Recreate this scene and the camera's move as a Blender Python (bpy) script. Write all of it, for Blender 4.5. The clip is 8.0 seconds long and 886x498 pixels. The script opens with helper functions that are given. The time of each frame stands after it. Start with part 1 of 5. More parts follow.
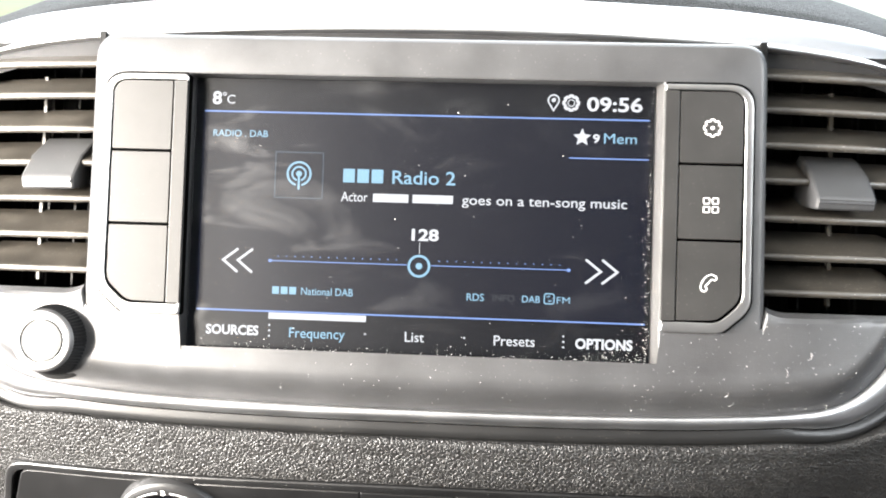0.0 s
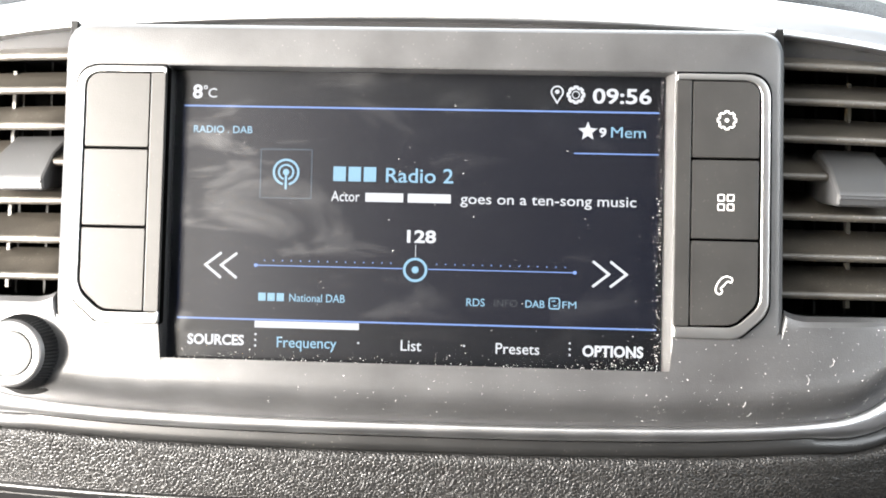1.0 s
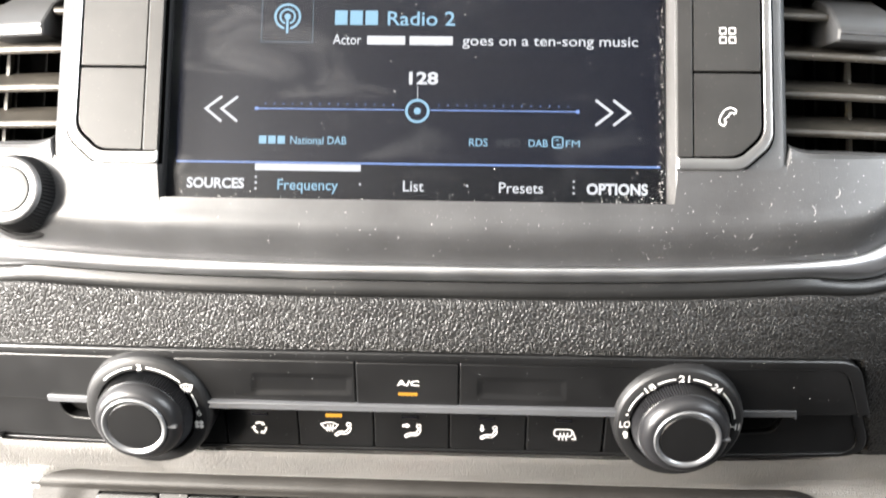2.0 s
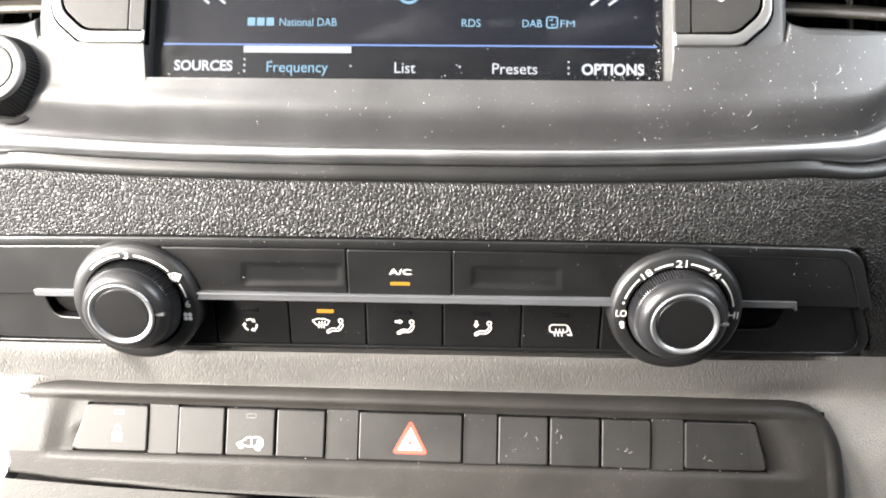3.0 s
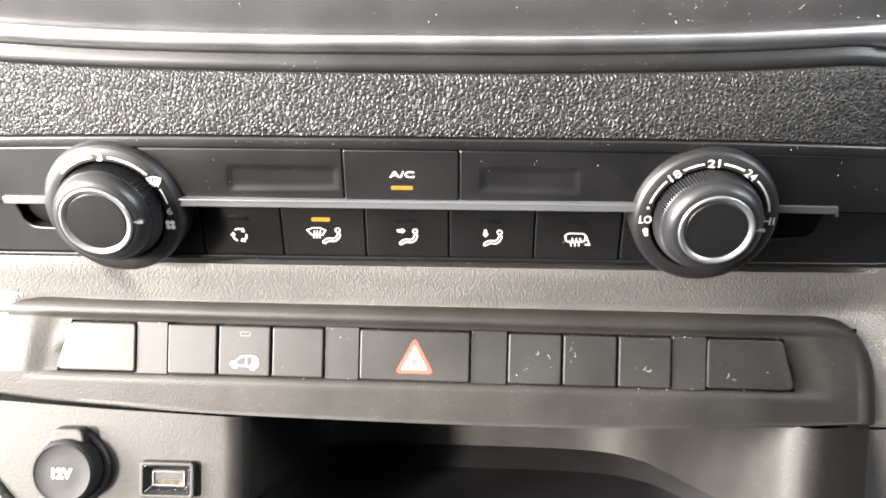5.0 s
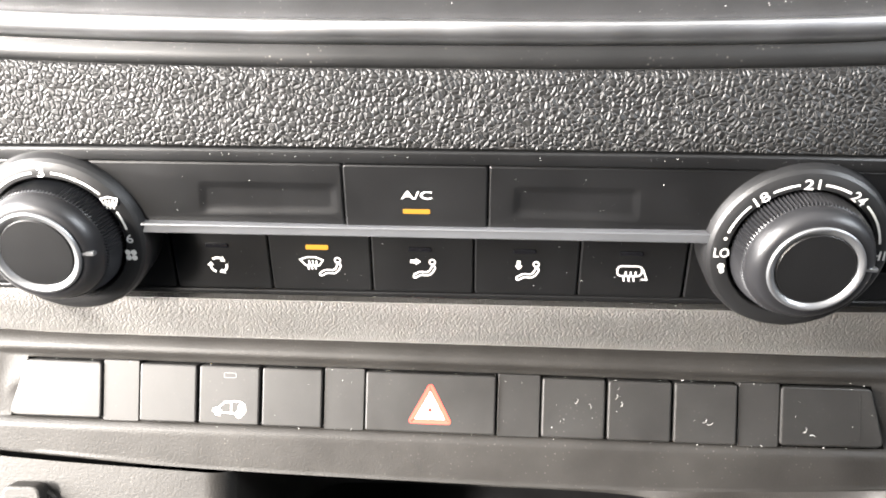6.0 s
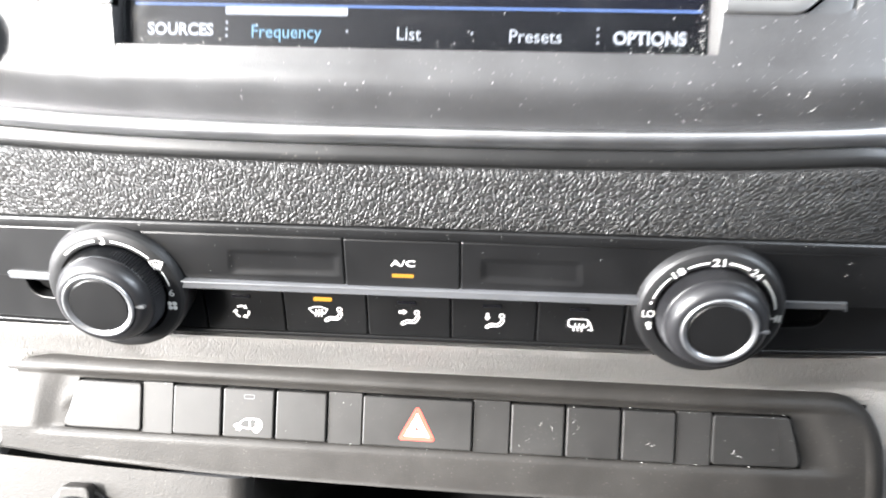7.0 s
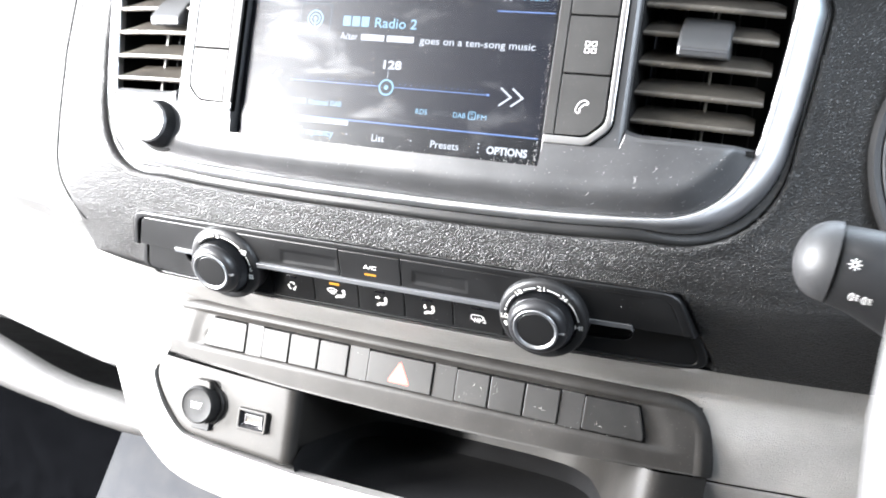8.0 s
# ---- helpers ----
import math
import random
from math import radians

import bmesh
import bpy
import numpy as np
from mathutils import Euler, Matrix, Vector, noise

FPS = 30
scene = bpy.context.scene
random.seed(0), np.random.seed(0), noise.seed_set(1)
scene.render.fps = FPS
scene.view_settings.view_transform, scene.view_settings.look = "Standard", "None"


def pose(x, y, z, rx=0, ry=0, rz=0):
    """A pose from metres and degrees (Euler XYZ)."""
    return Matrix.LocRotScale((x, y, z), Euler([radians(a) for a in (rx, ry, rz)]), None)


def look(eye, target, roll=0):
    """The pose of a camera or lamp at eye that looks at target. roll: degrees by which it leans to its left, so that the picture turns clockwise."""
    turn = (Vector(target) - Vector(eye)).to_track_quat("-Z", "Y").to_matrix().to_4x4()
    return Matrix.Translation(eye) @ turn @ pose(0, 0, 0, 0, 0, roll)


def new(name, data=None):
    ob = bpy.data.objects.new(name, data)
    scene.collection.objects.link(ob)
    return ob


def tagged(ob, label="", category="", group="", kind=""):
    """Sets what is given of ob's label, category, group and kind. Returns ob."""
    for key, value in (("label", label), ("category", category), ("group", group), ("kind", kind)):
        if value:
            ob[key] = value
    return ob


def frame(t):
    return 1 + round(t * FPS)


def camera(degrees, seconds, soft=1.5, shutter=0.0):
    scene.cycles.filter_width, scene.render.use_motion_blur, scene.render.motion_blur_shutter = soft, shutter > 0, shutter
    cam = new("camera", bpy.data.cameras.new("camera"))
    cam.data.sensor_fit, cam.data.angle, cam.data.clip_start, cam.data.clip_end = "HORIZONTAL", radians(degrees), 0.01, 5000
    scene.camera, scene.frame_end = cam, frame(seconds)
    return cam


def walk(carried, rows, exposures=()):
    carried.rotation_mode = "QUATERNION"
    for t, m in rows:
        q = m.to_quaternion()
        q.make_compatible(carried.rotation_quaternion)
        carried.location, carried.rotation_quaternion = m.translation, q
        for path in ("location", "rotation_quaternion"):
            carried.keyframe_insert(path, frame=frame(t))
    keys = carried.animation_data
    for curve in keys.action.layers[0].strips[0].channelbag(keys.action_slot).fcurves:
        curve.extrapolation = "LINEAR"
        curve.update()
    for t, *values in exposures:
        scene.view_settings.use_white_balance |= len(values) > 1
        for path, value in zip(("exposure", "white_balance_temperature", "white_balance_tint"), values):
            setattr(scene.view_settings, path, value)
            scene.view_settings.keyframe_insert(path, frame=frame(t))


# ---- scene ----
cam = camera(56.3, 8.0, soft=1.8, shutter=0.3)
PATH = [
    (0, (0.023, -0.274, 0.983), (-0.088, 1.722, 1.042), 2.9),
    (0.5, (0.013, -0.254, 0.986), (-0.082, 1.743, 1.024), 2.7),
    (1, (0.019, -0.257, 0.984), (-0.063, 1.74, 1.045), 2.4),
    (1.5, (0.019, -0.255, 0.959), (-0.049, 1.74, 1.077), 2.2),
    (2, (0.018, -0.251, 0.921), (-0.049, 1.74, 1.09), 2.1),
    (2.2, (0.021, -0.249, 0.907), (-0.056, 1.74, 1.105), 2.1),
    (3.3, (0.022, -0.24, 0.885), (-0.043, 1.756, 0.996), 1.9),
    (3.5, (0.022, -0.237, 0.883), (-0.037, 1.762, 0.911), 1.8),
    (4, (0.023, -0.235, 0.88), (-0.045, 1.764, 0.878), 1.9),
    (4.5, (0.024, -0.235, 0.879), (-0.047, 1.763, 0.873), 2.0),
    (5.8, (0.015, -0.176, 0.888), (-0.083, 1.822, 0.875), 1.7),
    (6, (0.016, -0.173, 0.892), (-0.091, 1.824, 0.855), 2.1),
    (6.5, (0.015, -0.176, 0.891), (-0.081, 1.822, 0.87), 2.1),
    (7, (0.026, -0.217, 0.912), (-0.107, 1.778, 0.852), 2.9),
    (7.5, (0.093, -0.299, 0.925), (-0.338, 1.652, 0.845), 5.7),
    (8, (0.165, -0.349, 0.932), (-0.509, 1.532, 0.845), 8.8),
]
# the dashboard leans back; REST takes its upright plan into the cabin
LEAN = 12.0
REST = pose(0, 0, 0.80, -LEAN, 0, 0) @ Matrix.Translation((0, 0, -0.985))
ROLL = Matrix.Translation((0, 0, 0.985)) @ pose(0, 0, 0, 0, 1.0, 0) @ Matrix.Translation((0, 0, -0.985))
EXPOSURES = [(0, 1.90, 6650, 10), (2, 1.81, 6650, 10), (4, 1.96, 6600, 11), (6, 2.07, 6550, 11), (7, 2.18, 6200, 10), (8, 2.15, 6050, 10)]
walk(cam, [(t, REST @ ROLL @ look(eye, target, roll)) for t, eye, target, roll in PATH], EXPOSURES)

# ---------------------------------------------------------------- light
world = bpy.data.worlds.new("sky")
scene.world = world
world.use_nodes = True
wn = world.node_tree
wn.nodes.clear()
sky = wn.nodes.new("ShaderNodeTexSky")
sky.sky_type, sky.sun_disc = "NISHITA", False
sky.sun_elevation, sky.sun_rotation = radians(8.5), radians(-143)
sky_bg, sky_out = wn.nodes.new("ShaderNodeBackground"), wn.nodes.new("ShaderNodeOutputWorld")
sky_bg.inputs["Strength"].default_value = 0.085
wn.links.new(sky.outputs[0], sky_bg.inputs[0])
wn.links.new(sky_bg.outputs[0], sky_out.inputs[0])

sun = new("sun", bpy.data.lights.new("sun", "SUN"))
sun.data.energy, sun.data.angle, sun.data.color = 5.0, radians(6.0), (1.0, 0.95, 0.88)
sun.matrix_world = look((-5.8, -7.7, 1.44 + 0.8), (0, 0, 0.8))


def window_light(name, eye, target, wide, high, watts, colour):
    ob = new(name, bpy.data.lights.new(name, "AREA"))
    ob.data.shape, ob.data.size, ob.data.size_y, ob.data.energy, ob.data.color = "RECTANGLE", wide, high, watts, colour
    ob.matrix_world = look(eye, target)
    return ob


# daylight in the passenger door's opening, the driver's window and the windscreen
window_light("door_daylight", (-0.86, -0.98, 0.98), (0.0, 0.0, 0.84), 0.40, 0.98, 8, (1.0, 0.97, 0.93))
window_light("door_front_daylight", (-0.865, -0.36, 0.92), (0.0, -0.18, 0.86), 0.36, 0.62, 37, (1.0, 0.97, 0.94))
window_light("driver_daylight", (0.86, -0.42, 1.17), (0.1, -0.05, 0.88), 0.56, 0.40, 6.5, (0.88, 0.94, 1.0))
window_light("windscreen_daylight", (0.0, 0.42, 1.32), (0.0, -0.3, 0.7), 1.35, 0.55, 9.5, (0.86, 0.94, 1.0))


# ---------------------------------------------------------------- materials
def shader(name):
    m = bpy.data.materials.new(name)
    m.use_nodes = True
    nt = m.node_tree
    return m, nt, nt.nodes["Principled BSDF"]


def node(nt, kind, **values):
    n = nt.nodes.new(kind)
    for key, value in values.items():
        n.inputs[key].default_value = value
    return n


def ramp(nt, source, lo, hi, a, b):
    r = nt.nodes.new("ShaderNodeValToRGB")
    r.color_ramp.elements[0].position, r.color_ramp.elements[1].position = lo, hi
    r.color_ramp.elements[0].color, r.color_ramp.elements[1].color = (*a, 1), (*b, 1)
    nt.links.new(source, r.inputs[0])
    return r.outputs[0]


def plastic(name, colour, rough=0.45, grain=0.0, size=1500.0, vary=0.25, metal=0.0, dust=0.0, coat=0.0, shine=0.5):
    """Moulded plastic or metal: two scales of colour, worn gloss, a fine moulded texture and a film of dust."""
    m, nt, p = shader(name)
    link = nt.links.new
    co = nt.nodes.new("ShaderNodeTexCoord").outputs["Object"]
    big = node(nt, "ShaderNodeTexNoise", Scale=38.0, Detail=5.0, Roughness=0.65)
    fine = node(nt, "ShaderNodeTexNoise", Scale=size, Detail=2.0)
    link(co, big.inputs["Vector"])
    link(co, fine.inputs["Vector"])
    base = ramp(nt, big.outputs[0], 0.3, 0.72, [c * (1 - vary) for c in colour], [c * (1 + vary) for c in colour])
    if dust:
        specks = node(nt, "ShaderNodeTexVoronoi", Scale=620.0, Randomness=1.0)
        link(co, specks.inputs["Vector"])
        spots = ramp(nt, specks.outputs["Distance"], 0.06, 0.16, (1, 1, 1), (0, 0, 0))
        where = ramp(nt, big.outputs[0], 0.45, 0.7, (0, 0, 0), (dust, dust, dust))
        both = nt.nodes.new("ShaderNodeMath")
        both.operation = "MULTIPLY"
        link(spots, both.inputs[0])
        link(where, both.inputs[1])
        mix = nt.nodes.new("ShaderNodeMixRGB")
        link(both.outputs[0], mix.inputs[0])
        link(base, mix.inputs[1])
        mix.inputs[2].default_value = (0.42, 0.39, 0.35, 1)
        base = mix.outputs[0]
    link(base, p.inputs["Base Color"])
    link(ramp(nt, big.outputs[0], 0.25, 0.75, [rough * 0.88] * 3, [min(1, rough * 1.14)] * 3), p.inputs["Roughness"])
    p.inputs["Metallic"].default_value = metal
    p.inputs["Specular IOR Level"].default_value = shine
    p.inputs["Coat Weight"].default_value = coat
    if grain:
        bump = node(nt, "ShaderNodeBump", Strength=grain, Distance=0.0003)
        link(fine.outputs[0], bump.inputs["Height"])
        link(bump.outputs[0], p.inputs["Normal"])
    return m


def leather_grain(name, colour, rough=0.42, size=700.0, depth=0.0005, strength=0.4, shine=0.5):
    """Soft dashboard skin with a pebbled hide texture."""
    m, nt, p = shader(name)
    link = nt.links.new
    co = nt.nodes.new("ShaderNodeTexCoord").outputs["Object"]
    warp = node(nt, "ShaderNodeTexNoise", Scale=size * 0.40, Detail=2.0)
    link(co, warp.inputs["Vector"])
    bend = nt.nodes.new("ShaderNodeMixRGB")
    bend.blend_type = "ADD"
    bend.inputs[0].default_value = 1.1 / size
    link(co, bend.inputs[1])
    link(warp.outputs["Color"], bend.inputs[2])
    cells = nt.nodes.new("ShaderNodeTexVoronoi")
    cells.feature = "DISTANCE_TO_EDGE"
    cells.inputs["Scale"].default_value = size
    link(bend.outputs[0], cells.inputs["Vector"])
    top = ramp(nt, cells.outputs["Distance"], 0.0, 0.27, (0, 0, 0), (1, 1, 1))
    lump = node(nt, "ShaderNodeTexNoise", Scale=size * 0.5, Detail=2.0)
    link(co, lump.inputs["Vector"])
    add = nt.nodes.new("ShaderNodeMath")
    add.operation = "MULTIPLY_ADD"
    link(lump.outputs[0], add.inputs[0])
    add.inputs[1].default_value = 0.35
    link(top, add.inputs[2])
    bump = node(nt, "ShaderNodeBump", Strength=strength, Distance=depth)
    link(add.outputs[0], bump.inputs["Height"])
    link(bump.outputs[0], p.inputs["Normal"])
    big = node(nt, "ShaderNodeTexNoise", Scale=22.0, Detail=5.0)
    link(co, big.inputs["Vector"])
    link(ramp(nt, big.outputs[0], 0.3, 0.7, [c * 0.8 for c in colour], [c * 1.25 for c in colour]), p.inputs["Base Color"])
    p.inputs["Roughness"].default_value = rough
    p.inputs["Specular IOR Level"].default_value = shine
    return m


def glow(name, colour, strength):
    """Lit dots of the display and small signal lamps."""
    m, nt, p = shader(name)
    p.inputs["Base Color"].default_value = (0.002, 0.002, 0.0022, 1)
    p.inputs["Emission Color"].default_value = (*colour, 1)
    p.inputs["Emission Strength"].default_value = strength
    p.inputs["Roughness"].default_value = 0.5
    p.inputs["Specular IOR Level"].default_value = 0.05
    return m


def smudged_glass(name):
    """The cover glass: a clear sheet with a dull, wiped film on it."""
    m, nt, p = shader(name)
    nt.nodes.remove(p)
    link = nt.links.new
    co = nt.nodes.new("ShaderNodeTexCoord").outputs["Object"]
    squash = nt.nodes.new("ShaderNodeMapping")
    squash.inputs["Scale"].default_value = (26, 60, 26)
    squash.inputs["Rotation"].default_value = (0, 0, 0.35)
    link(co, squash.inputs["Vector"])
    wipe = node(nt, "ShaderNodeTexNoise", Scale=1.0, Detail=7.0, Roughness=0.62, Distortion=0.6)
    link(squash.outputs[0], wipe.inputs["Vector"])
    fres = node(nt, "ShaderNodeFresnel", IOR=1.15)
    clear = node(nt, "ShaderNodeBsdfTransparent", Color=(0.93, 0.94, 0.96, 1))
    sharp = node(nt, "ShaderNodeBsdfGlossy", Roughness=0.2)
    film = node(nt, "ShaderNodeBsdfGlossy", Roughness=0.4)
    one = nt.nodes.new("ShaderNodeMixShader")
    link(fres.outputs[0], one.inputs[0])
    link(clear.outputs[0], one.inputs[1])
    link(sharp.outputs[0], one.inputs[2])
    two = nt.nodes.new("ShaderNodeMixShader")
    link(ramp(nt, wipe.outputs[0], 0.53, 0.72, (0.0050, 0.0050, 0.0050), (0.0230, 0.0230, 0.0230)), two.inputs[0])
    link(one.outputs[0], two.inputs[1])
    link(film.outputs[0], two.inputs[2])
    link(two.outputs[0], nt.nodes["Material Output"].inputs[0])
    return m


SKIN = leather_grain("dashboard_skin", (0.0085, 0.0082, 0.0079), rough=0.50, size=780.0, depth=0.0006, strength=0.65, shine=0.30)
# Same dark skin where daylight catches it: the brightness is put into the colour.
SKIN_FINE_LIT = leather_grain("fine_grained_skin_lit", (0.178, 0.172, 0.165), shine=0.50, rough=0.46, size=900.0, depth=0.0004, strength=0.5)
PAD = leather_grain("top_pad_skin", (0.006, 0.0058, 0.0056), rough=0.62, size=780.0, depth=0.0005, strength=0.5, shine=0.08)
# Sunlit copy of the dashboard skin, raised in colour to look bright.
SKIN_SIDE_LIT = leather_grain("passenger_skin_lit", (0.036, 0.035, 0.034), shine=0.45, rough=0.48, size=900.0, depth=0.0004, strength=0.5)
SKIN_RIM = leather_grain("rim_leather", (0.060, 0.059, 0.058), rough=0.5, size=1200.0, strength=0.2)
FASCIA = plastic("fascia_plastic", (0.037, 0.037, 0.038), 0.38, grain=0.2, size=2600.0, dust=0.25)
SWITCH = plastic("switch_plastic", (0.0160, 0.0154, 0.0147), 0.48, grain=0.12, size=2500.0, dust=0.1, shine=0.30)
CLIMATE = plastic("climate_plastic", (0.0045, 0.0045, 0.0047), 0.38, grain=0.1, size=2500.0, shine=0.42)
HOUSING = plastic("housing_plastic", (0.0180, 0.0168, 0.0154), 0.50, grain=0.30, size=1500.0, dust=0.2, shine=0.27)
SLAT = plastic("vent_plastic", (0.035, 0.031, 0.0255), 0.40, grain=0.3, vary=0.6, dust=1.0, shine=0.46)
# Black plastic, darkened and dulled so the shade of recesses sits in it.
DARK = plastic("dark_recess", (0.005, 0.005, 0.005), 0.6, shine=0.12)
# Lightless black: stands for the shade in gaps too shallow to go dark.
GAP_SHADE = plastic("gap_shade_black", (0.0008, 0.0008, 0.0008), 0.9, shine=0.0)
PEG = plastic("pale_peg", (0.055, 0.052, 0.046), 0.5, vary=0.2, dust=0.4)
RIBBED = plastic("ribbed_rubber", (0.006, 0.006, 0.0063), 0.55, vary=0.1, shine=0.25)
CAP = plastic("cap_plastic", (0.012, 0.012, 0.012), 0.70, vary=0.1, grain=0.2, shine=0.22)
RUBBER = plastic("rubber", (0.007, 0.007, 0.0075), 0.55, grain=0.4, shine=0.3)
BAND = plastic("smooth_band", (0.007, 0.007, 0.007), 0.42, grain=0.1, size=2500.0, vary=0.12, dust=0.35, shine=0.35)
# One plastic in two tones, for the recess's lit and shaded sides.
SILL_LIT = plastic("recess_edge_lit", (0.040, 0.039, 0.038), 0.40, vary=0.1, dust=0.5)
SILL_SHADED = plastic("recess_edge_shaded", (0.008, 0.008, 0.0085), 0.45, vary=0.08, shine=0.3)
GLOSS = plastic("gloss_black", (0.006, 0.006, 0.007), 0.12, dust=0.6)
SATIN = plastic("satin_silver", (0.19, 0.19, 0.192), 0.38, metal=0.8, vary=0.08)
BAR = plastic("bar_grey", (0.085, 0.087, 0.092), 0.40, metal=0.35, vary=0.08)
CHROME = plastic("chrome", (0.58, 0.58, 0.59), 0.33, metal=1.0, vary=0.05)
RING = plastic("polished_ring", (0.33, 0.335, 0.345), 0.36, metal=0.9, vary=0.08)
KNOB = plastic("knob_plastic", (0.008, 0.008, 0.0083), 0.42, grain=0.1, size=2500.0, shine=0.38)
SHOULDER = plastic("knob_shoulder", (0.011, 0.011, 0.012), 0.36, vary=0.1, shine=0.42)
KEY_CHROME = plastic("key_chrome", (0.38, 0.375, 0.37), 0.30, metal=0.95, vary=0.06)
SILVER = plastic("silver_paint", (0.20, 0.21, 0.225), 0.34, metal=0.4, vary=0.05, coat=0.3)
TAB = plastic("slider_grey", (0.030, 0.0302, 0.031), 0.42, vary=0.1, dust=0.2, shine=0.4)
MATT = plastic("matt_cap", (0.0075, 0.0072, 0.0068), 0.60, vary=0.1, grain=0.2)
LEVER = plastic("lever_plastic", (0.007, 0.007, 0.0073), 0.50, vary=0.1, grain=0.2, shine=0.25)
STALK_END = plastic("stalk_grey", (0.020, 0.020, 0.0205), 0.50, vary=0.08, grain=0.2, shine=0.32)
PRINT = plastic("white_print", (0.55, 0.545, 0.53), 0.5, vary=0.06)
RED = plastic("red_print", (0.62, 0.05, 0.03), 0.45, vary=0.08)
STEEL = plastic("dull_steel", (0.10, 0.10, 0.105), 0.4, metal=0.8, vary=0.1)
BRASS = plastic("brass_contact", (0.22, 0.18, 0.12), 0.4, metal=0.8, vary=0.1)
DUST = plastic("dust_flakes", (0.40, 0.395, 0.385), 0.9, vary=0.2)
# Near black: the shadow lying in the footwell is put into this colour.
CARPET_SHADED = plastic("carpet_shaded", (0.0014, 0.0015, 0.0018), 0.95, grain=1.0, size=900.0, shine=0.0)
CLOTH = plastic("trim_cloth", (0.05, 0.052, 0.058), 0.9, grain=0.8, size=1200.0)
HEADLINING = plastic("headlining", (0.38, 0.38, 0.37), 0.95, grain=0.4)
CONCRETE = plastic("concrete", (0.30, 0.29, 0.27), 0.9, grain=0.5, size=60.0)
LCD = plastic("lcd_black", (0.002, 0.0022, 0.003), 0.5, vary=0.1)
LCD.node_tree.nodes["Principled BSDF"].inputs["Specular IOR Level"].default_value = 0.05
UI_WHITE = glow("ui_white", (0.95, 0.97, 1.0), 0.335)
UI_BLUE = glow("ui_pale_blue", (0.42, 0.76, 1.0), 0.300)
UI_LINE = glow("ui_line_blue", (0.30, 0.48, 1.0), 0.335)
UI_DIM = glow("ui_dim", (0.5, 0.55, 0.6), 0.052)
UI_BOX = glow("ui_frame_line", (0.42, 0.62, 0.8), 0.110)
UI_BACK = glow("ui_backlight", (0.14, 0.26, 1.0), 0.005)
TUNNEL = plastic("tunnel_cloth", (0.0085, 0.0095, 0.012), 0.9, grain=0.6, size=900.0)
AMBER = glow("amber_lamp", (1.0, 0.50, 0.06), 0.355)
GLASS = smudged_glass("cover_glass")


# ---------------------------------------------------------------- building tools
MAIN = REST @ Matrix.Translation((0, 0, 0.985)) @ pose(0, 0, 0, 90, 0, 0)   # x right, y up the face, z to the cabin


def face(x, z, y, tilt=0.0, roll=0.0):
    """A frame on the dashboard: x to the right, y up, z out to the cabin; tilt turns its top edge outwards."""
    return MAIN @ Matrix.Translation((x, z - 0.985, -y)) @ pose(0, 0, 0, tilt, 0, 0) @ pose(0, 0, 0, 0, 0, roll)


def thing(name, m, label, category, group="", kind=""):
    ob = new(name)
    ob.empty_display_size = 0.01
    ob.matrix_world = m
    return tagged(ob, label, category, group, kind)


def finish(me, sharp=20):
    for poly in me.polygons:
        poly.use_smooth = True
    me.set_sharp_from_angle(angle=radians(sharp))


def part(name, bm, material, parent, label="", at=None, sharp=20):
    bmesh.ops.recalc_face_normals(bm, faces=bm.faces)
    me = bpy.data.meshes.new(name)
    bm.to_mesh(me)
    bm.free()
    me.materials.append(material)
    finish(me, sharp)
    ob = new(name, me)
    ob.parent = parent
    if at is not None:
        ob.matrix_basis = at
    return tagged(ob, label)


def loop_verts(bm, pts, z):
    return [bm.verts.new((x, y, z)) for x, y in pts]


def bridge(bm, a, b, closed=True):
    n = len(a)
    for i in range(n if closed else n - 1):
        j = (i + 1) % n
        bm.faces.new((a[i], a[j], b[j], b[i]))


def inset(pts, d):
    """A polygon (anticlockwise) drawn in by d."""
    out, n = [], len(pts)
    for i in range(n):
        p, q, r = (Vector(pts[k % n]) for k in (i - 1, i, i + 1))
        e, f = (q - p), (r - q)
        if e.length < 1e-9 or f.length < 1e-9:
            out.append(tuple(q))
            continue
        e.normalize(), f.normalize()
        a, b = Vector((-e.y, e.x)), Vector((-f.y, f.x))
        m = a + b
        m = m / max(0.3, m.dot(a)) if m.length > 1e-6 else a
        out.append(tuple(q + m * d))
    return out


def corner(cx, cy, r, a0, a1, n=6):
    return [(cx + r * math.cos(radians(a0 + (a1 - a0) * i / n)), cy + r * math.sin(radians(a0 + (a1 - a0) * i / n))) for i in range(n + 1)]


def rrect(x0, y0, x1, y1, r, n=6):
    """Rounded rectangle, anticlockwise from the lower right; r is one radius or (lower right, upper right, upper left, lower left)."""
    a, b, c, d = (r, r, r, r) if isinstance(r, (int, float)) else r
    return (corner(x1 - a, y0 + a, a, -90, 0, n) + corner(x1 - b, y1 - b, b, 0, 90, n)
            + corner(x0 + c, y1 - c, c, 90, 180, n) + corner(x0 + d, y0 + d, d, 180, 270, n))


def rounded(points, radii, n=6):
    """A polygon (anticlockwise) with its corners rounded."""
    out, m = [], len(points)
    for i in range(m):
        p, q, r = (Vector(points[k % m]) for k in (i - 1, i, i + 1))
        rad = radii[i] if isinstance(radii, (list, tuple)) else radii
        e, f = (p - q).normalized(), (r - q).normalized()
        half = e.angle(f) / 2
        cut = min(rad / math.tan(half), 0.48 * min((p - q).length, (r - q).length))
        a, b = q + e * cut, q + f * cut
        for k in range(n + 1):
            s = k / n
            out.append(tuple(a * (1 - s) ** 2 + q * 2 * s * (1 - s) + b * s * s))
    return out


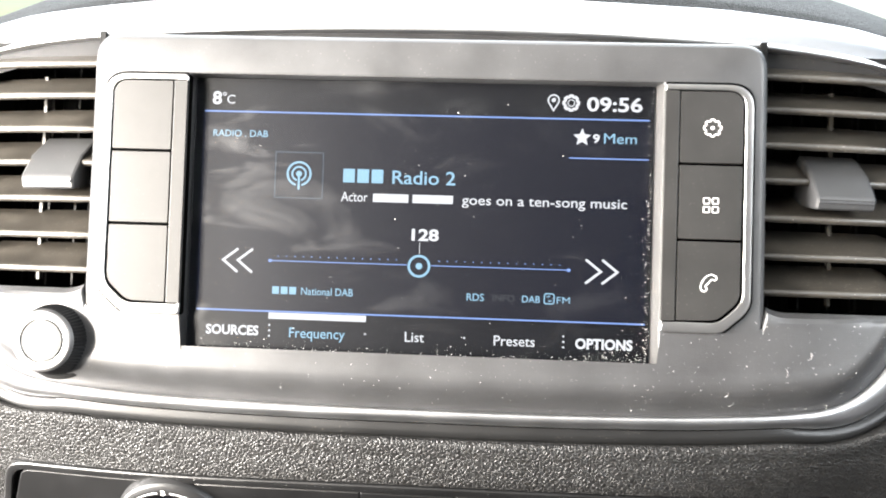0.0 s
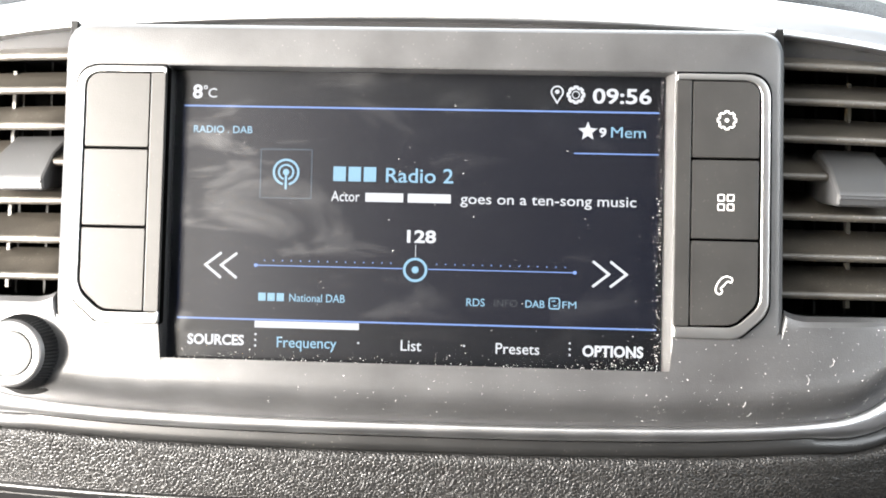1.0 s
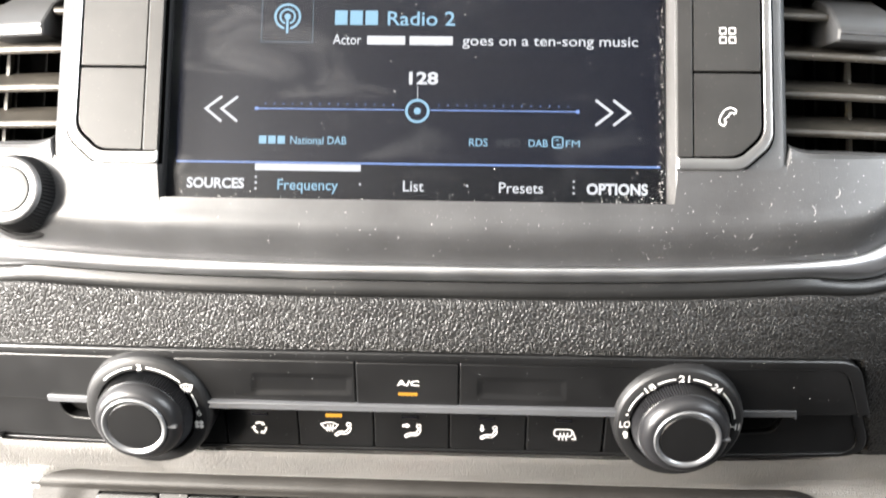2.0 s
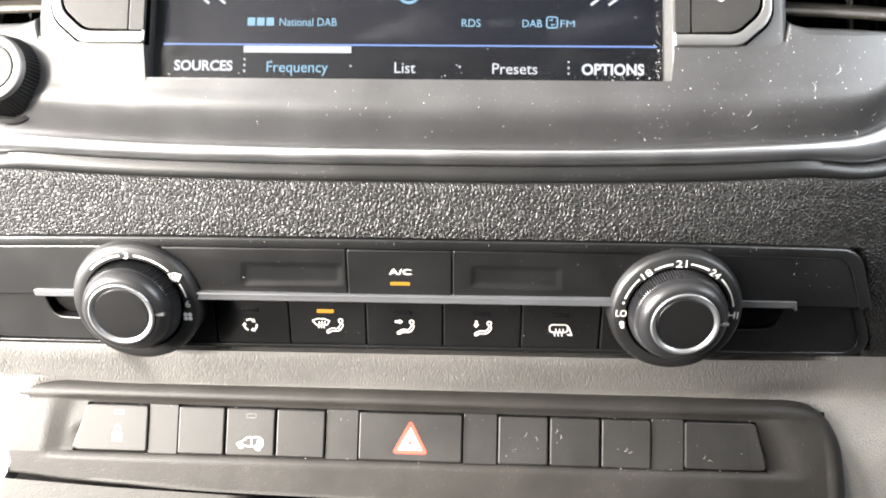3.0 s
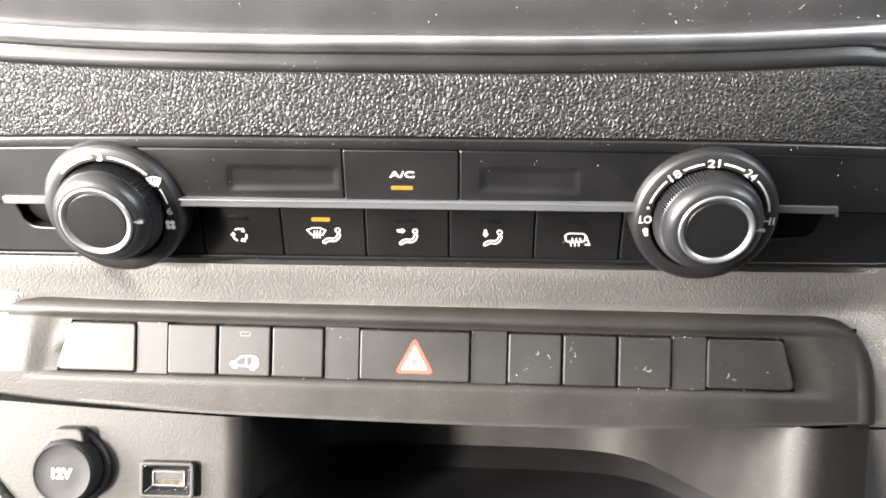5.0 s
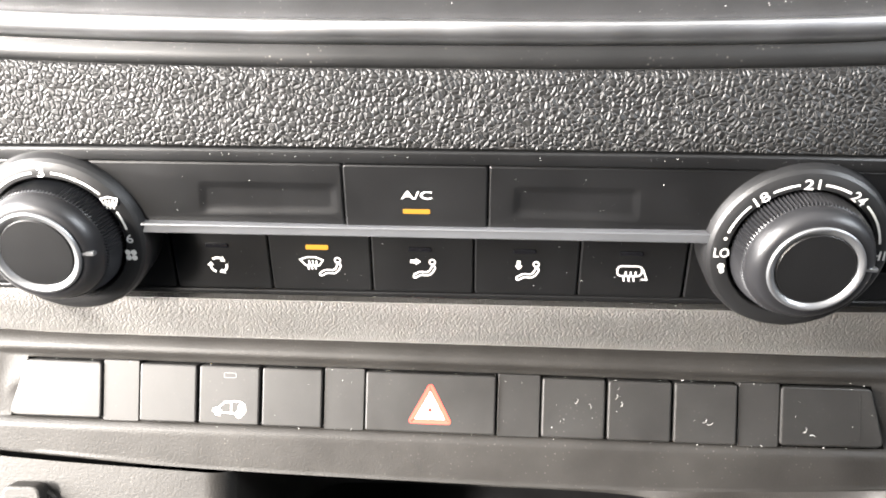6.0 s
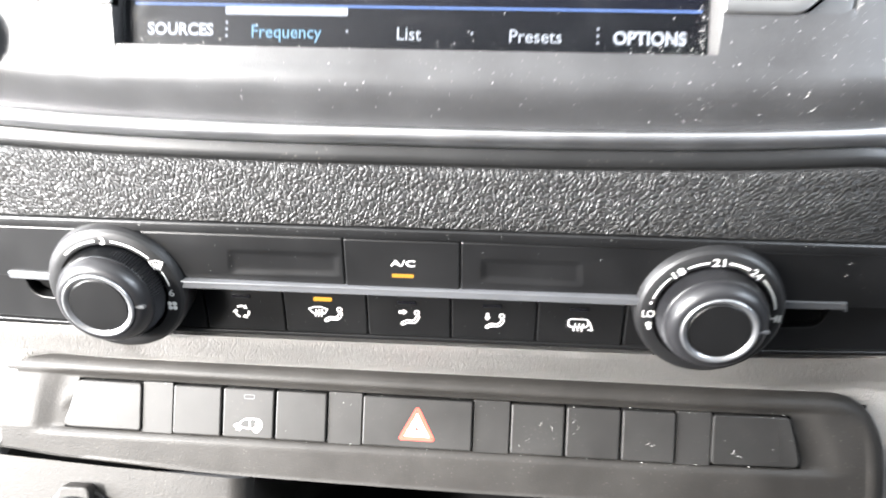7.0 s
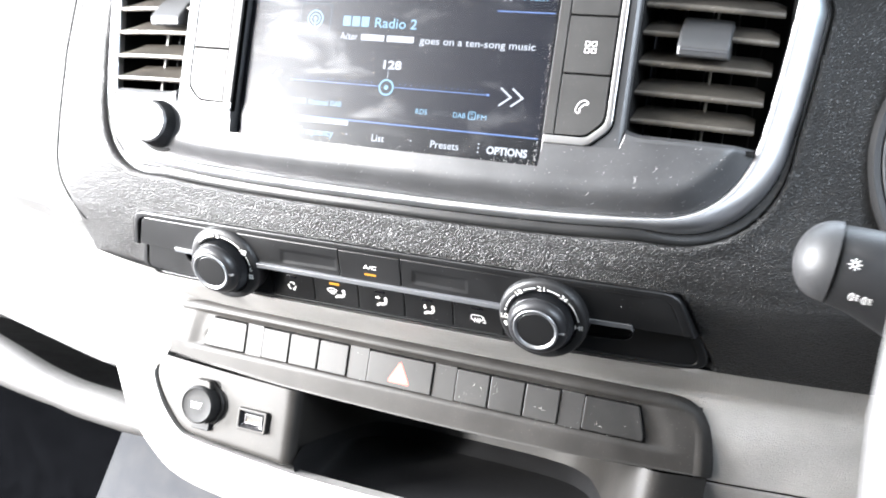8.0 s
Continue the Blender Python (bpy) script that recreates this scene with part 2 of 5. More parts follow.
def plate(pts, z0, z1, b=0.0004, bm=None, crown=0.0):
    """A solid slab over an outline, its front edge rounded by b."""
    bm = bm or bmesh.new()
    rings = [loop_verts(bm, pts, z0), loop_verts(bm, pts, z1 - b), loop_verts(bm, inset(pts, b * 0.3), z1 - b * 0.3), loop_verts(bm, inset(pts, b), z1)]
    for a, c in zip(rings, rings[1:]):
        bridge(bm, a, c)
    bm.faces.new(rings[-1])
    bm.faces.new(rings[0][::-1])
    return bm


def holed_plate(outer, hole, z0, z1, b, bi, deep):
    """A slab of any outline with one hole, both with rounded front edges."""
    bm = bmesh.new()
    rows = [loop_verts(bm, outer, z0)]
    for k in (0, 0.12, 0.3, 0.6, 1.0):
        rows.append(loop_verts(bm, inset(outer, b * k), z1 - b * (1 - math.sqrt(max(0, 1 - (1 - k) ** 2)))))
    inner = [loop_verts(bm, hole, deep)]
    for k in (0, 0.3, 1.0):
        inner.append(loop_verts(bm, inset(hole, -bi * k), z1 - bi * (1 - math.sqrt(max(0, 1 - (1 - k) ** 2)))))
    for group in (rows, inner):
        for a, c in zip(group, group[1:]):
            bridge(bm, a, c)
    edges = [bm.edges.get((ring[i - 1], ring[i])) for ring in (rows[-1], inner[-1]) for i in range(len(ring))]
    bmesh.ops.triangle_fill(bm, use_beauty=True, use_dissolve=False, edges=edges)
    return bm


def ring_plate(outer, inner, z0, z1, b=0.0006, bi=None, bm=None, deep=None):
    """A slab with a hole; both outlines have the same number of points."""
    bm = bm or bmesh.new()
    bi = b if bi is None else bi
    deep = z0 if deep is None else deep
    rows = [loop_verts(bm, outer, z0)]
    for k in (0, 0.12, 0.3, 0.6, 1.0):
        rows.append(loop_verts(bm, inset(outer, b * k), z1 - b * (1 - math.sqrt(max(0, 1 - (1 - k) ** 2)))))
    for k in (1.0, 0.5, 0.15, 0.0):
        rows.append(loop_verts(bm, inset(inner, -bi * k), z1 - bi * (1 - math.sqrt(max(0, 1 - (1 - k) ** 2)))))
    rows.append(loop_verts(bm, inner, deep))
    for a, c in zip(rows, rows[1:]):
        bridge(bm, a, c)
    return bm


def lathe(profile, n=64, bm=None, ribs=None, centre=(0, 0)):
    """A turned solid from (radius, height) pairs; ribs: (first row, last row, depth) of knurling."""
    bm = bm or bmesh.new()
    rows = []
    for k, (r, z) in enumerate(profile):
        row = []
        for i in range(n):
            rr = r - (ribs[2] if ribs and ribs[0] <= k <= ribs[1] and i % 2 else 0)
            a = math.tau * i / n
            row.append(bm.verts.new((centre[0] + rr * math.cos(a), centre[1] + rr * math.sin(a), z)))
        rows.append(row)
    for a, c in zip(rows, rows[1:]):
        bridge(bm, a, c)
    bm.faces.new(rows[-1])
    bm.faces.new(rows[0][::-1])
    return bm


def stroke(bm, pts, width, z, closed=False, thick=0.00008):
    """A flat printed line along points."""
    n = len(pts)
    lo, hi = [], []
    for i in range(n):
        p, q, r = Vector(pts[i - 1] if closed or i else pts[0]), Vector(pts[i]), Vector(pts[(i + 1) % n] if closed or i < n - 1 else pts[-1])
        e, f = q - p, r - q
        e = e.normalized() if e.length > 1e-9 else f.normalized()
        f = f.normalized() if f.length > 1e-9 else e
        a, b = Vector((-e.y, e.x)), Vector((-f.y, f.x))
        m = a + b
        m = m / max(0.45, m.dot(a)) if m.length > 1e-6 else a
        s, t = q + m * width / 2, q - m * width / 2
        hi.append((bm.verts.new((s.x, s.y, z)), bm.verts.new((s.x, s.y, z + thick))))
        lo.append((bm.verts.new((t.x, t.y, z)), bm.verts.new((t.x, t.y, z + thick))))
    for i in range(n if closed else n - 1):
        j = (i + 1) % n
        bm.faces.new((lo[i][1], lo[j][1], hi[j][1], hi[i][1]))
        bm.faces.new((lo[i][0], lo[j][0], lo[j][1], lo[i][1]))
        bm.faces.new((hi[i][1], hi[j][1], hi[j][0], hi[i][0]))
    if not closed:
        for i in (0, n - 1):
            bm.faces.new((lo[i][0], lo[i][1], hi[i][1], hi[i][0]))
    return bm


def arc(cx, cy, r, a0, a1, n=24):
    return [(cx + r * math.cos(radians(a0 + (a1 - a0) * i / n)), cy + r * math.sin(radians(a0 + (a1 - a0) * i / n))) for i in range(n + 1)]


def disc(bm, cx, cy, r, z, n=20, thick=0.00008):
    pts = arc(cx, cy, r, 0, 360, n)[:-1]
    a, b = loop_verts(bm, pts, z), loop_verts(bm, pts, z + thick)
    bridge(bm, a, b)
    bm.faces.new(b)
    return bm


def patch(bm, pts, z, thick=0.00008):
    a, b = loop_verts(bm, pts, z), loop_verts(bm, pts, z + thick)
    bridge(bm, a, b)
    bm.faces.new(b)
    return bm


def lettering(name, words, material, parent, x0, x1, base, cap, z, bold=0.0, at=None, turn=0.0):
    """Raised lettering between x0 and x1 on a base line, with capitals cap high."""
    cu = bpy.data.curves.new(name, "FONT")
    cu.body, cu.size, cu.offset, cu.resolution_u = words, 1.0, bold, 3
    temp = bpy.data.objects.new(name, cu)
    scene.collection.objects.link(temp)
    me = bpy.data.meshes.new_from_object(temp.evaluated_get(bpy.context.evaluated_depsgraph_get()))
    bpy.data.objects.remove(temp)
    xs = [v.co.x for v in me.vertices]
    lo, wide = min(xs), max(xs) - min(xs)
    sx, sy = (x1 - x0) / wide, cap / 0.729
    spin, mid = Matrix.Rotation(radians(turn), 3, "Z"), Vector(((x0 + x1) / 2, base + cap / 2, z))
    for v in me.vertices:
        v.co = spin @ (Vector((x0 + (v.co.x - lo) * sx, base + v.co.y * sy, z)) - mid) + mid
    me.materials.append(material)
    ob = new(name, me)
    ob.parent = parent
    return ob


def smooth_curve(pts, sub=5):
    """Catmull-Rom through open points."""
    out = []
    for i in range(len(pts) - 1):
        p0, p1, p2, p3 = (Vector(pts[max(0, min(len(pts) - 1, k))]) for k in (i - 1, i, i + 1, i + 2))
        for k in range(sub):
            t = k / sub
            out.append(tuple(0.5 * (2 * p1 + (p2 - p0) * t + (2 * p0 - 5 * p1 + 4 * p2 - p3) * t * t + (3 * p1 - p0 - 3 * p2 + p3) * t ** 3)))
    out.append(tuple(pts[-1]))
    return out


def blend(x, table):
    """Piecewise-linear look-up in (x, value) pairs that rise in x."""
    if x <= table[0][0]:
        return table[0][1]
    for (a, u), (b, v) in zip(table, table[1:]):
        if x <= b:
            return u + (v - u) * (x - a) / (b - a)
    return table[-1][1]


def wrap(x):
    """How far the dashboard's face falls away from the cabin towards its sides."""
    return 2.2 * max(0.0, abs(x) - 0.10) ** 2 if abs(x) < 0.2 else 0.022 + 0.44 * (abs(x) - 0.2)


def panel_wrap(x):
    """How far the climate panel and the skin round it fall away towards their ends."""
    return 1.6 * max(0.0, min(abs(x), 0.153) - 0.06) ** 2


def densify(pts, step=0.006):
    """An outline with its long edges cut into short pieces."""
    out = []
    for i, p in enumerate(pts):
        q = pts[(i + 1) % len(pts)]
        gap = math.hypot(q[0] - p[0], q[1] - p[1])
        n = max(1, round(gap / step)) if gap > 0.01 else 1
        out += [(p[0] + (q[0] - p[0]) * k / n, p[1] + (q[1] - p[1]) * k / n) for k in range(n)]
    return out


def sheet(xs, rows, fn, keep=None, bm=None):
    """A surface grid; fn(x, row) gives a point, keep(x, row) tells which cells stay."""
    bm = bm or bmesh.new()
    grid = [[bm.verts.new(fn(x, r)) for x in xs] for r in rows]
    for i in range(len(rows) - 1):
        for j in range(len(xs) - 1):
            if keep is None or keep((xs[j] + xs[j + 1]) / 2, (rows[i] + rows[i + 1]) / 2):
                bm.faces.new((grid[i][j], grid[i][j + 1], grid[i + 1][j + 1], grid[i + 1][j]))
    for v in [v for v in bm.verts if not v.link_faces]:
        bm.verts.remove(v)
    return bm


def span(a, b, n):
    return [a + (b - a) * i / n for i in range(n + 1)]


def box(bm, x0, x1, y0, y1, z0, z1):
    v = [bm.verts.new((x, y, z)) for x in (x0, x1) for y in (y0, y1) for z in (z0, z1)]
    for f in ((0, 1, 3, 2), (4, 6, 7, 5), (0, 4, 5, 1), (2, 3, 7, 6), (0, 2, 6, 4), (1, 5, 7, 3)):
        bm.faces.new([v[i] for i in f])
    return bm


# ---------------------------------------------------------------- cabin shell
def shell_piece(name, label, category, material, boxes):
    bm = bmesh.new()
    for b in boxes:
        box(bm, *b)
    bmesh.ops.recalc_face_normals(bm, faces=bm.faces)
    me = bpy.data.meshes.new(name)
    bm.to_mesh(me)
    bm.free()
    me.materials.append(material)
    return tagged(new(name, me), label, category, kind="structure")


shell_piece("ground", "pale concrete ground outside the van", "ground", CONCRETE, [(-400, 400, -400, 400, -0.62, -0.60)])
shell_piece("floor", "carpeted cabin floor, footwell shade in its colour", "floor", CARPET_SHADED, [(-0.92, 0.92, -1.95, 0.62, -0.04, 0.0)])
shell_piece("ceiling", "pale fabric headlining", "ceiling", HEADLINING, [(-0.92, 0.92, -1.95, 0.05, 1.52, 1.55)])
shell_piece("wall_rear", "plain bulkhead behind the seats", "wall", CLOTH, [(-0.92, 0.92, -1.99, -1.95, -0.04, 1.55)])
shell_piece("wall_front", "bulkhead below the windscreen, footwell shade in its colour", "wall", CARPET_SHADED, [(-0.92, 0.92, 0.62, 0.66, -0.04, 0.92)])
# Unseen; the opening's rear edge is set to keep sun off the right half.
shell_piece("wall_west", "unseen passenger side of the cab, its door opening cut to shape the sunlight", "wall", CLOTH,
            [(-0.92, -0.88, -1.95, -1.20, 0, 1.52), (-0.92, -0.88, -0.12, 0.62, 0, 0.92), (-0.92, -0.88, -1.20, -0.12, 0, 0.16), (-0.92, -0.88, -1.20, -0.12, 1.49, 1.52)])
shell_piece("wall_east", "driver's side of the cab with its window", "wall", CLOTH,
            [(0.88, 0.92, -1.95, -1.05, 0, 1.52), (0.88, 0.92, -0.12, 0.62, 0, 0.92), (0.88, 0.92, -1.05, -0.12, 0, 0.88), (0.88, 0.92, -1.05, -0.12, 1.40, 1.52)])

# ---------------------------------------------------------------- the dashboard
SKIN_PROFILE = [(0.700, 0.120), (0.790, 0.098), (0.815, 0.086), (0.840, 0.076), (0.853, 0.080), (0.858, 0.0755), (0.8605, 0.0705), (0.863, 0.064), (0.867, 0.055), (0.8705, 0.0465), (0.8725, 0.0425), (0.874, 0.0400),
                (0.905, 0.0125), (0.909, 0.0095), (0.913, 0.0072), (0.918, 0.0055), (0.923, 0.0044), (0.928, 0.0040), (1.00, 0.0045), (1.03, 0.007), (1.05, 0.012), (1.07, 0.025)]
half = [(0, 0.9360), (0.04, 0.9361), (0.08, 0.9369), (0.105, 0.9381), (0.125, 0.9397), (0.137, 0.9418), (0.147, 0.9465), (0.156, 0.955), (0.163, 0.968), (0.1665, 0.985),
        (0.169, 1.005), (0.171, 1.025), (0.1722, 1.042), (0.1695, 1.0505), (0.160, 1.0550), (0.145, 1.0580), (0.115, 1.0610), (0.08, 1.0632), (0.04, 1.0648), (0, 1.0652)]
right_half = smooth_curve(half, 10)
rim = [(x, z - 0.985) for x, z in right_half] + [(-x, z - 0.985) for x, z in right_half[-2:0:-1]]


def ease(x, a, b):
    """A smooth step from 0 at a to 1 at b."""
    u = max(0.0, min(1.0, (x - a) / (b - a)))
    return u * u * (3 - 2 * u)


def rim_width(x, y):
    """Width of the chrome edging: broad down the sides, thin along the top."""
    side = ease(abs(x), 0.116, 0.166) * (1 - ease(y, 0.048, 0.069))
    return 0.0033 - 0.0011 * ease(y, 0.045, 0.066) + 0.0075 * side


def rim_offset(extra):
    """The outline of the fascia's trim, drawn out by the trim's width and a bit more."""
    pts, n = [], len(rim)
    for i in range(n):
        p, q = Vector(rim[i - 1]), Vector(rim[(i + 1) % n])
        t = (q - p).normalized()
        k = rim_width(*rim[i]) + extra - 0.0032 * ease(rim[i][1], -0.035, 0.0)
        pts.append((rim[i][0] + t.y * k, rim[i][1] - t.x * k))
    return pts


def end_fall(x):
    """How much further the skin falls back round the climate panel's ends, fading out beside it."""
    x = abs(x)
    return max(0.0, panel_wrap(x) - wrap(x)) if x < 0.153 else 0.0077 * (1 - ease(x, 0.153, 0.25))


def skin_depth(x, z):
    """Depth of the soft skin."""
    y = blend(z, SKIN_PROFILE)
    if 0.8745 < z < 0.9095:
        y += 0.013 * blend(abs(x) - (0.1398 if x > 0 else 0.1425) - (0.9095 - z) * (0.49 if x > 0 else 0.47), [(-0.001, 1.0), (0.0005, 0.85), (0.0015, 0.45), (0.0028, 0.1), (0.004, 0.0)])
    k = blend(z, [(0.858, 0.0), (0.8705, 1.0), (0.913, 1.0), (0.934, 0.0)])
    return y + wrap(x) + k * end_fall(x)


edge_line = np.array(rim_offset(0.0065))


def outside_edge(x, z):
    """Whether a spot of the skin lies outside the rolled edge."""
    a, b = edge_line, np.roll(edge_line, -1, axis=0)
    cross = ((a[:, 1] > z - 0.985) != (b[:, 1] > z - 0.985)) & (x < (b[:, 0] - a[:, 0]) * (z - 0.985 - a[:, 1]) / (b[:, 1] - a[:, 1] + 1e-12) + a[:, 0])
    return cross.sum() % 2 == 0


dashboard = thing("dashboard", face(0, 0.985, 0), "black grained soft-touch van dashboard", "dashboard")
xs = sorted(set([round(v, 5) for v in span(-0.212, 0.24, 150) + span(-0.176, -0.142, 30) + span(0.142, 0.166, 48) + span(0.24, 0.62, 24)]))
zs = [0.8755] + span(0.8775, 0.9045, 9) + span(0.907, 0.936, 24) + span(0.939, 1.07, 34)
skin = sheet(xs, zs, lambda x, z: (x, z - 0.985, -skin_depth(x, z)), lambda x, z: z < 0.92 or outside_edge(x, z))
part("centre_skin", skin, SKIN, dashboard, "black pebble-grained soft skin")
rows = []
for extra, sink in ((0.0050, -0.0070), (0.0052, -0.0024), (0.0054, -0.0008), (0.0058, 0.0001), (0.0064, 0.0006), (0.0074, 0.0008), (0.0090, 0.0005), (0.0105, 0.0002), (0.0120, -0.0001)):
    rows.append([(x, z, sink - skin_depth(x, z + 0.985)) for x, z in rim_offset(extra)])
rolled = bmesh.new()
rings = [[rolled.verts.new(p) for p in line] for line in rows]
for a, c in zip(rings, rings[1:]):
    bridge(rolled, a, c)
part("rolled_edge", rolled, SKIN, dashboard, "rolled edge of the soft skin", None, 60)


def side_wrap(x):
    """How far the panels beside the switches lie back."""
    return wrap(x) * 0.55 + blend(x, [(0.15, 0.0080), (0.20, 0.0080), (0.32, 0.0030)])


def lower_depth(x, z):
    """The band under the climate panel, its lit look in the colour: it dives behind the switches and runs on level
    beside them.
    """
    beside = blend(z, [(0.8159, 0.0790), (0.8165, 0.0775), (0.830, 0.0742), (0.840, 0.0714), (0.846, 0.0692), (0.852, 0.0664), (0.857, 0.0630), (0.8620, 0.0582), (0.8705, 0.0475), (0.8755, 0.0400)]) + side_wrap(x) + (wrap(x) + end_fall(x) - side_wrap(x)) * blend(z, [(0.853, 0.0), (0.8755, 1.0)])
    if x < -0.10:
        groove = blend(x, [(-0.1470, 0.0), (-0.1440, 0.15), (-0.1330, 1.0)])
        closed = blend(z, [(0.853, 0.0706), (0.856, 0.0700), (0.862, 0.0690), (0.8655, 0.0640), (0.868, 0.0590), (0.8755, 0.0440)])
        deep = blend(z, SKIN_PROFILE) + wrap(x)
        return deep if deep < closed else closed + (deep - closed) * groove
    beside += blend(z, [(0.840, 0.0), (0.846, 0.0030), (0.852, 0.0058), (0.857, 0.0085), (0.8594, 0.0090), (0.862, 0.0080), (0.866, 0.0045), (0.8705, 0.0)]) * (1 - ease(x, 0.150, 0.25))
    k = blend(x, [(0.100, 0.0), (0.120, 0.15), (0.138, 0.55), (0.150, 0.92), (0.158, 1.0)])
    return skin_depth(x, z) * (1 - k) + beside * k


part("lower_skin", sheet([x for x in xs if x > -0.1512], [0.8159] + span(0.8165, 0.850, 12) + [0.853, 0.8555] + span(0.858, 0.864, 12) + span(0.8655, 0.8755, 6), lambda x, z: (x, z - 0.985, -lower_depth(x, z)), lambda x, z: z > 0.853 or x > 0.1565), SKIN_FINE_LIT, dashboard, "finely grained skin under the climate panel, brightened as if lit")


# the block that carries switches and sockets: a broad soft border down its side and under the console
def border(inner, outer, rows=9):
    """A padded surface between two edges; the outer edge rolls back."""
    bm = bmesh.new()
    a, b = [Vector(p) for p in smooth_curve(inner, 6)], [Vector(p) for p in smooth_curve(outer, 6)]
    grid = []
    for s in [-0.02, 0.0] + span(0.03, 1.0, rows):
        line = []
        for p, q in zip(a, b):
            v = p.lerp(q, max(0.0, s))
            bulge = 0.002 * math.sin(math.pi * max(0.0, s)) - (0.010 if s < 0 else 0)
            line.append(bm.verts.new((v.x, v.z - 0.985, -v.y + bulge)))
        grid.append(line)
    for step, back in ((0.10, 0.003), (0.16, 0.010), (0.18, 0.022), (0.18, 0.050)):
        line = []
        for p, q in zip(a, b):
            v = q + (q - p).normalized() * step * 0.02
            line.append(bm.verts.new((v.x, v.z - 0.985, -v.y - back)))
        grid.append(line)
    for r, t in zip(grid, grid[1:]):
        bridge(bm, r, t, closed=False)
    return bm


inner_edge = [(-0.1495, 0.0420, 0.8775), (-0.1495, 0.0592, 0.868), (-0.1495, 0.0692, 0.8620), (-0.1497, 0.0703, 0.8560), (-0.1505, 0.0706, 0.848), (-0.1520, 0.0709, 0.836), (-0.1550, 0.0710, 0.8240),
              (-0.1612, 0.0690, 0.812), (-0.1560, 0.0690, 0.7990), (-0.1500, 0.0690, 0.7905), (-0.1410, 0.0690, 0.7820), (-0.1335, 0.0690, 0.7780), (-0.1200, 0.0690, 0.7760), (-0.1050, 0.0690, 0.7750), (-0.0600, 0.0690, 0.7720), (-0.01, 0.0692, 0.7715), (0.04, 0.0698, 0.7717), (0.095, 0.0704, 0.7725), (0.15, 0.071, 0.774)]
outer_edge = [(-0.2072, 0.0600, 0.8805), (-0.2075, 0.0630, 0.8704), (-0.2090, 0.0645, 0.8630), (-0.2092, 0.0655, 0.8523), (-0.2070, 0.0660, 0.8460), (-0.2044, 0.0660, 0.8387), (-0.1972, 0.0665, 0.8267),
              (-0.1890, 0.0680, 0.8100), (-0.1840, 0.0700, 0.7960), (-0.1790, 0.0710, 0.7860), (-0.1690, 0.0715, 0.7740), (-0.1600, 0.0720, 0.7650), (-0.1420, 0.0720, 0.7535), (-0.1153, 0.0720, 0.7476), (-0.0600, 0.072, 0.743), (-0.01, 0.072, 0.7415), (0.04, 0.072, 0.741), (0.095, 0.072, 0.7412), (0.15, 0.072, 0.742)]
part("block_border", border(inner_edge, outer_edge), SKIN_FINE_LIT, dashboard, "padded border of the middle block, brightened as if lit")

# silver band and black top above the fascia
top_edge = [(-0.62, 0.985), (-0.30, 1.035), (-0.20, 1.050), (-0.15, 1.0590), (-0.10, 1.0634), (-0.05, 1.0657), (0.0, 1.0667), (0.05, 1.0657), (0.10, 1.0634), (0.15, 1.0590), (0.20, 1.050), (0.30, 1.035), (0.62, 0.985)]


def top_band(x, s):
    z = blend(x, top_edge)
    return (x, z - 0.985 + 0.0195 * math.sin(s * 1.35), -0.0048 - wrap(x) * 0.95 - 0.026 * (1 - math.cos(s * 1.5)) - 0.003 * s)


part("silver_band", sheet(span(-0.34, 0.34, 90), span(0, 1, 14), top_band), SILVER, dashboard, "satin silver painted band")


def top_pad(x, s):
    """The padded top: it swells up behind the silver band and then runs level to the windscreen."""
    p = Vector(top_band(x, 1.0))
    return (p.x, p.y - 0.0015 * math.sin(min(1, s * 40) * math.pi) + 0.045 * math.sin(min(1.0, s * 4.5) * 1.57), p.z - 0.001 - 0.42 * s)


part("top_pad", sheet(span(-0.62, 0.62, 90), [0, 0.006, 0.012, 0.018, 0.025, 0.035, 0.05, 0.07, 0.09, 0.12, 0.15, 0.18, 0.222, 0.3, 0.45, 0.7, 1.0], top_pad), PAD, dashboard, "black grained top of the dashboard")

# passenger side: upper panel, open tray with a rail, lid and footwell lining
def passenger(x, s):
    low = 0.8030 + 0.088 * max(0.0, -0.205 - x)
    z = low + (1.07 - low) * s
    y = blend(z - 0.12 * max(0.0, -0.205 - x), [(0.80, 0.078), (0.82, 0.072), (0.8545, 0.066), (0.860, 0.0665), (0.8625, 0.071), (0.875, 0.070), (0.888, 0.064), (0.895, 0.056), (0.93, 0.046), (0.97, 0.038), (1.02, 0.040), (1.05, 0.048), (1.07, 0.06)])
    return (x, z - 0.985, -y - 0.20 * max(0, -0.21 - x) - (0.012 * (1 - s / 0.02) if s < 0.02 else 0))


part("passenger_panel", sheet(span(-0.70, -0.175, 50), [0, 0.01, 0.02] + span(0.03, 1.0, 70), passenger), SKIN_SIDE_LIT, dashboard, "finely grained passenger-side panel, part of the sun in its colour")
# seam beside the passenger panel
seam_pts = smooth_curve([(-0.2297, 1.06), (-0.2300, 1.02), (-0.2302, 0.9917), (-0.2284, 0.9517), (-0.2222, 0.9256), (-0.2053, 0.8992)], 8)


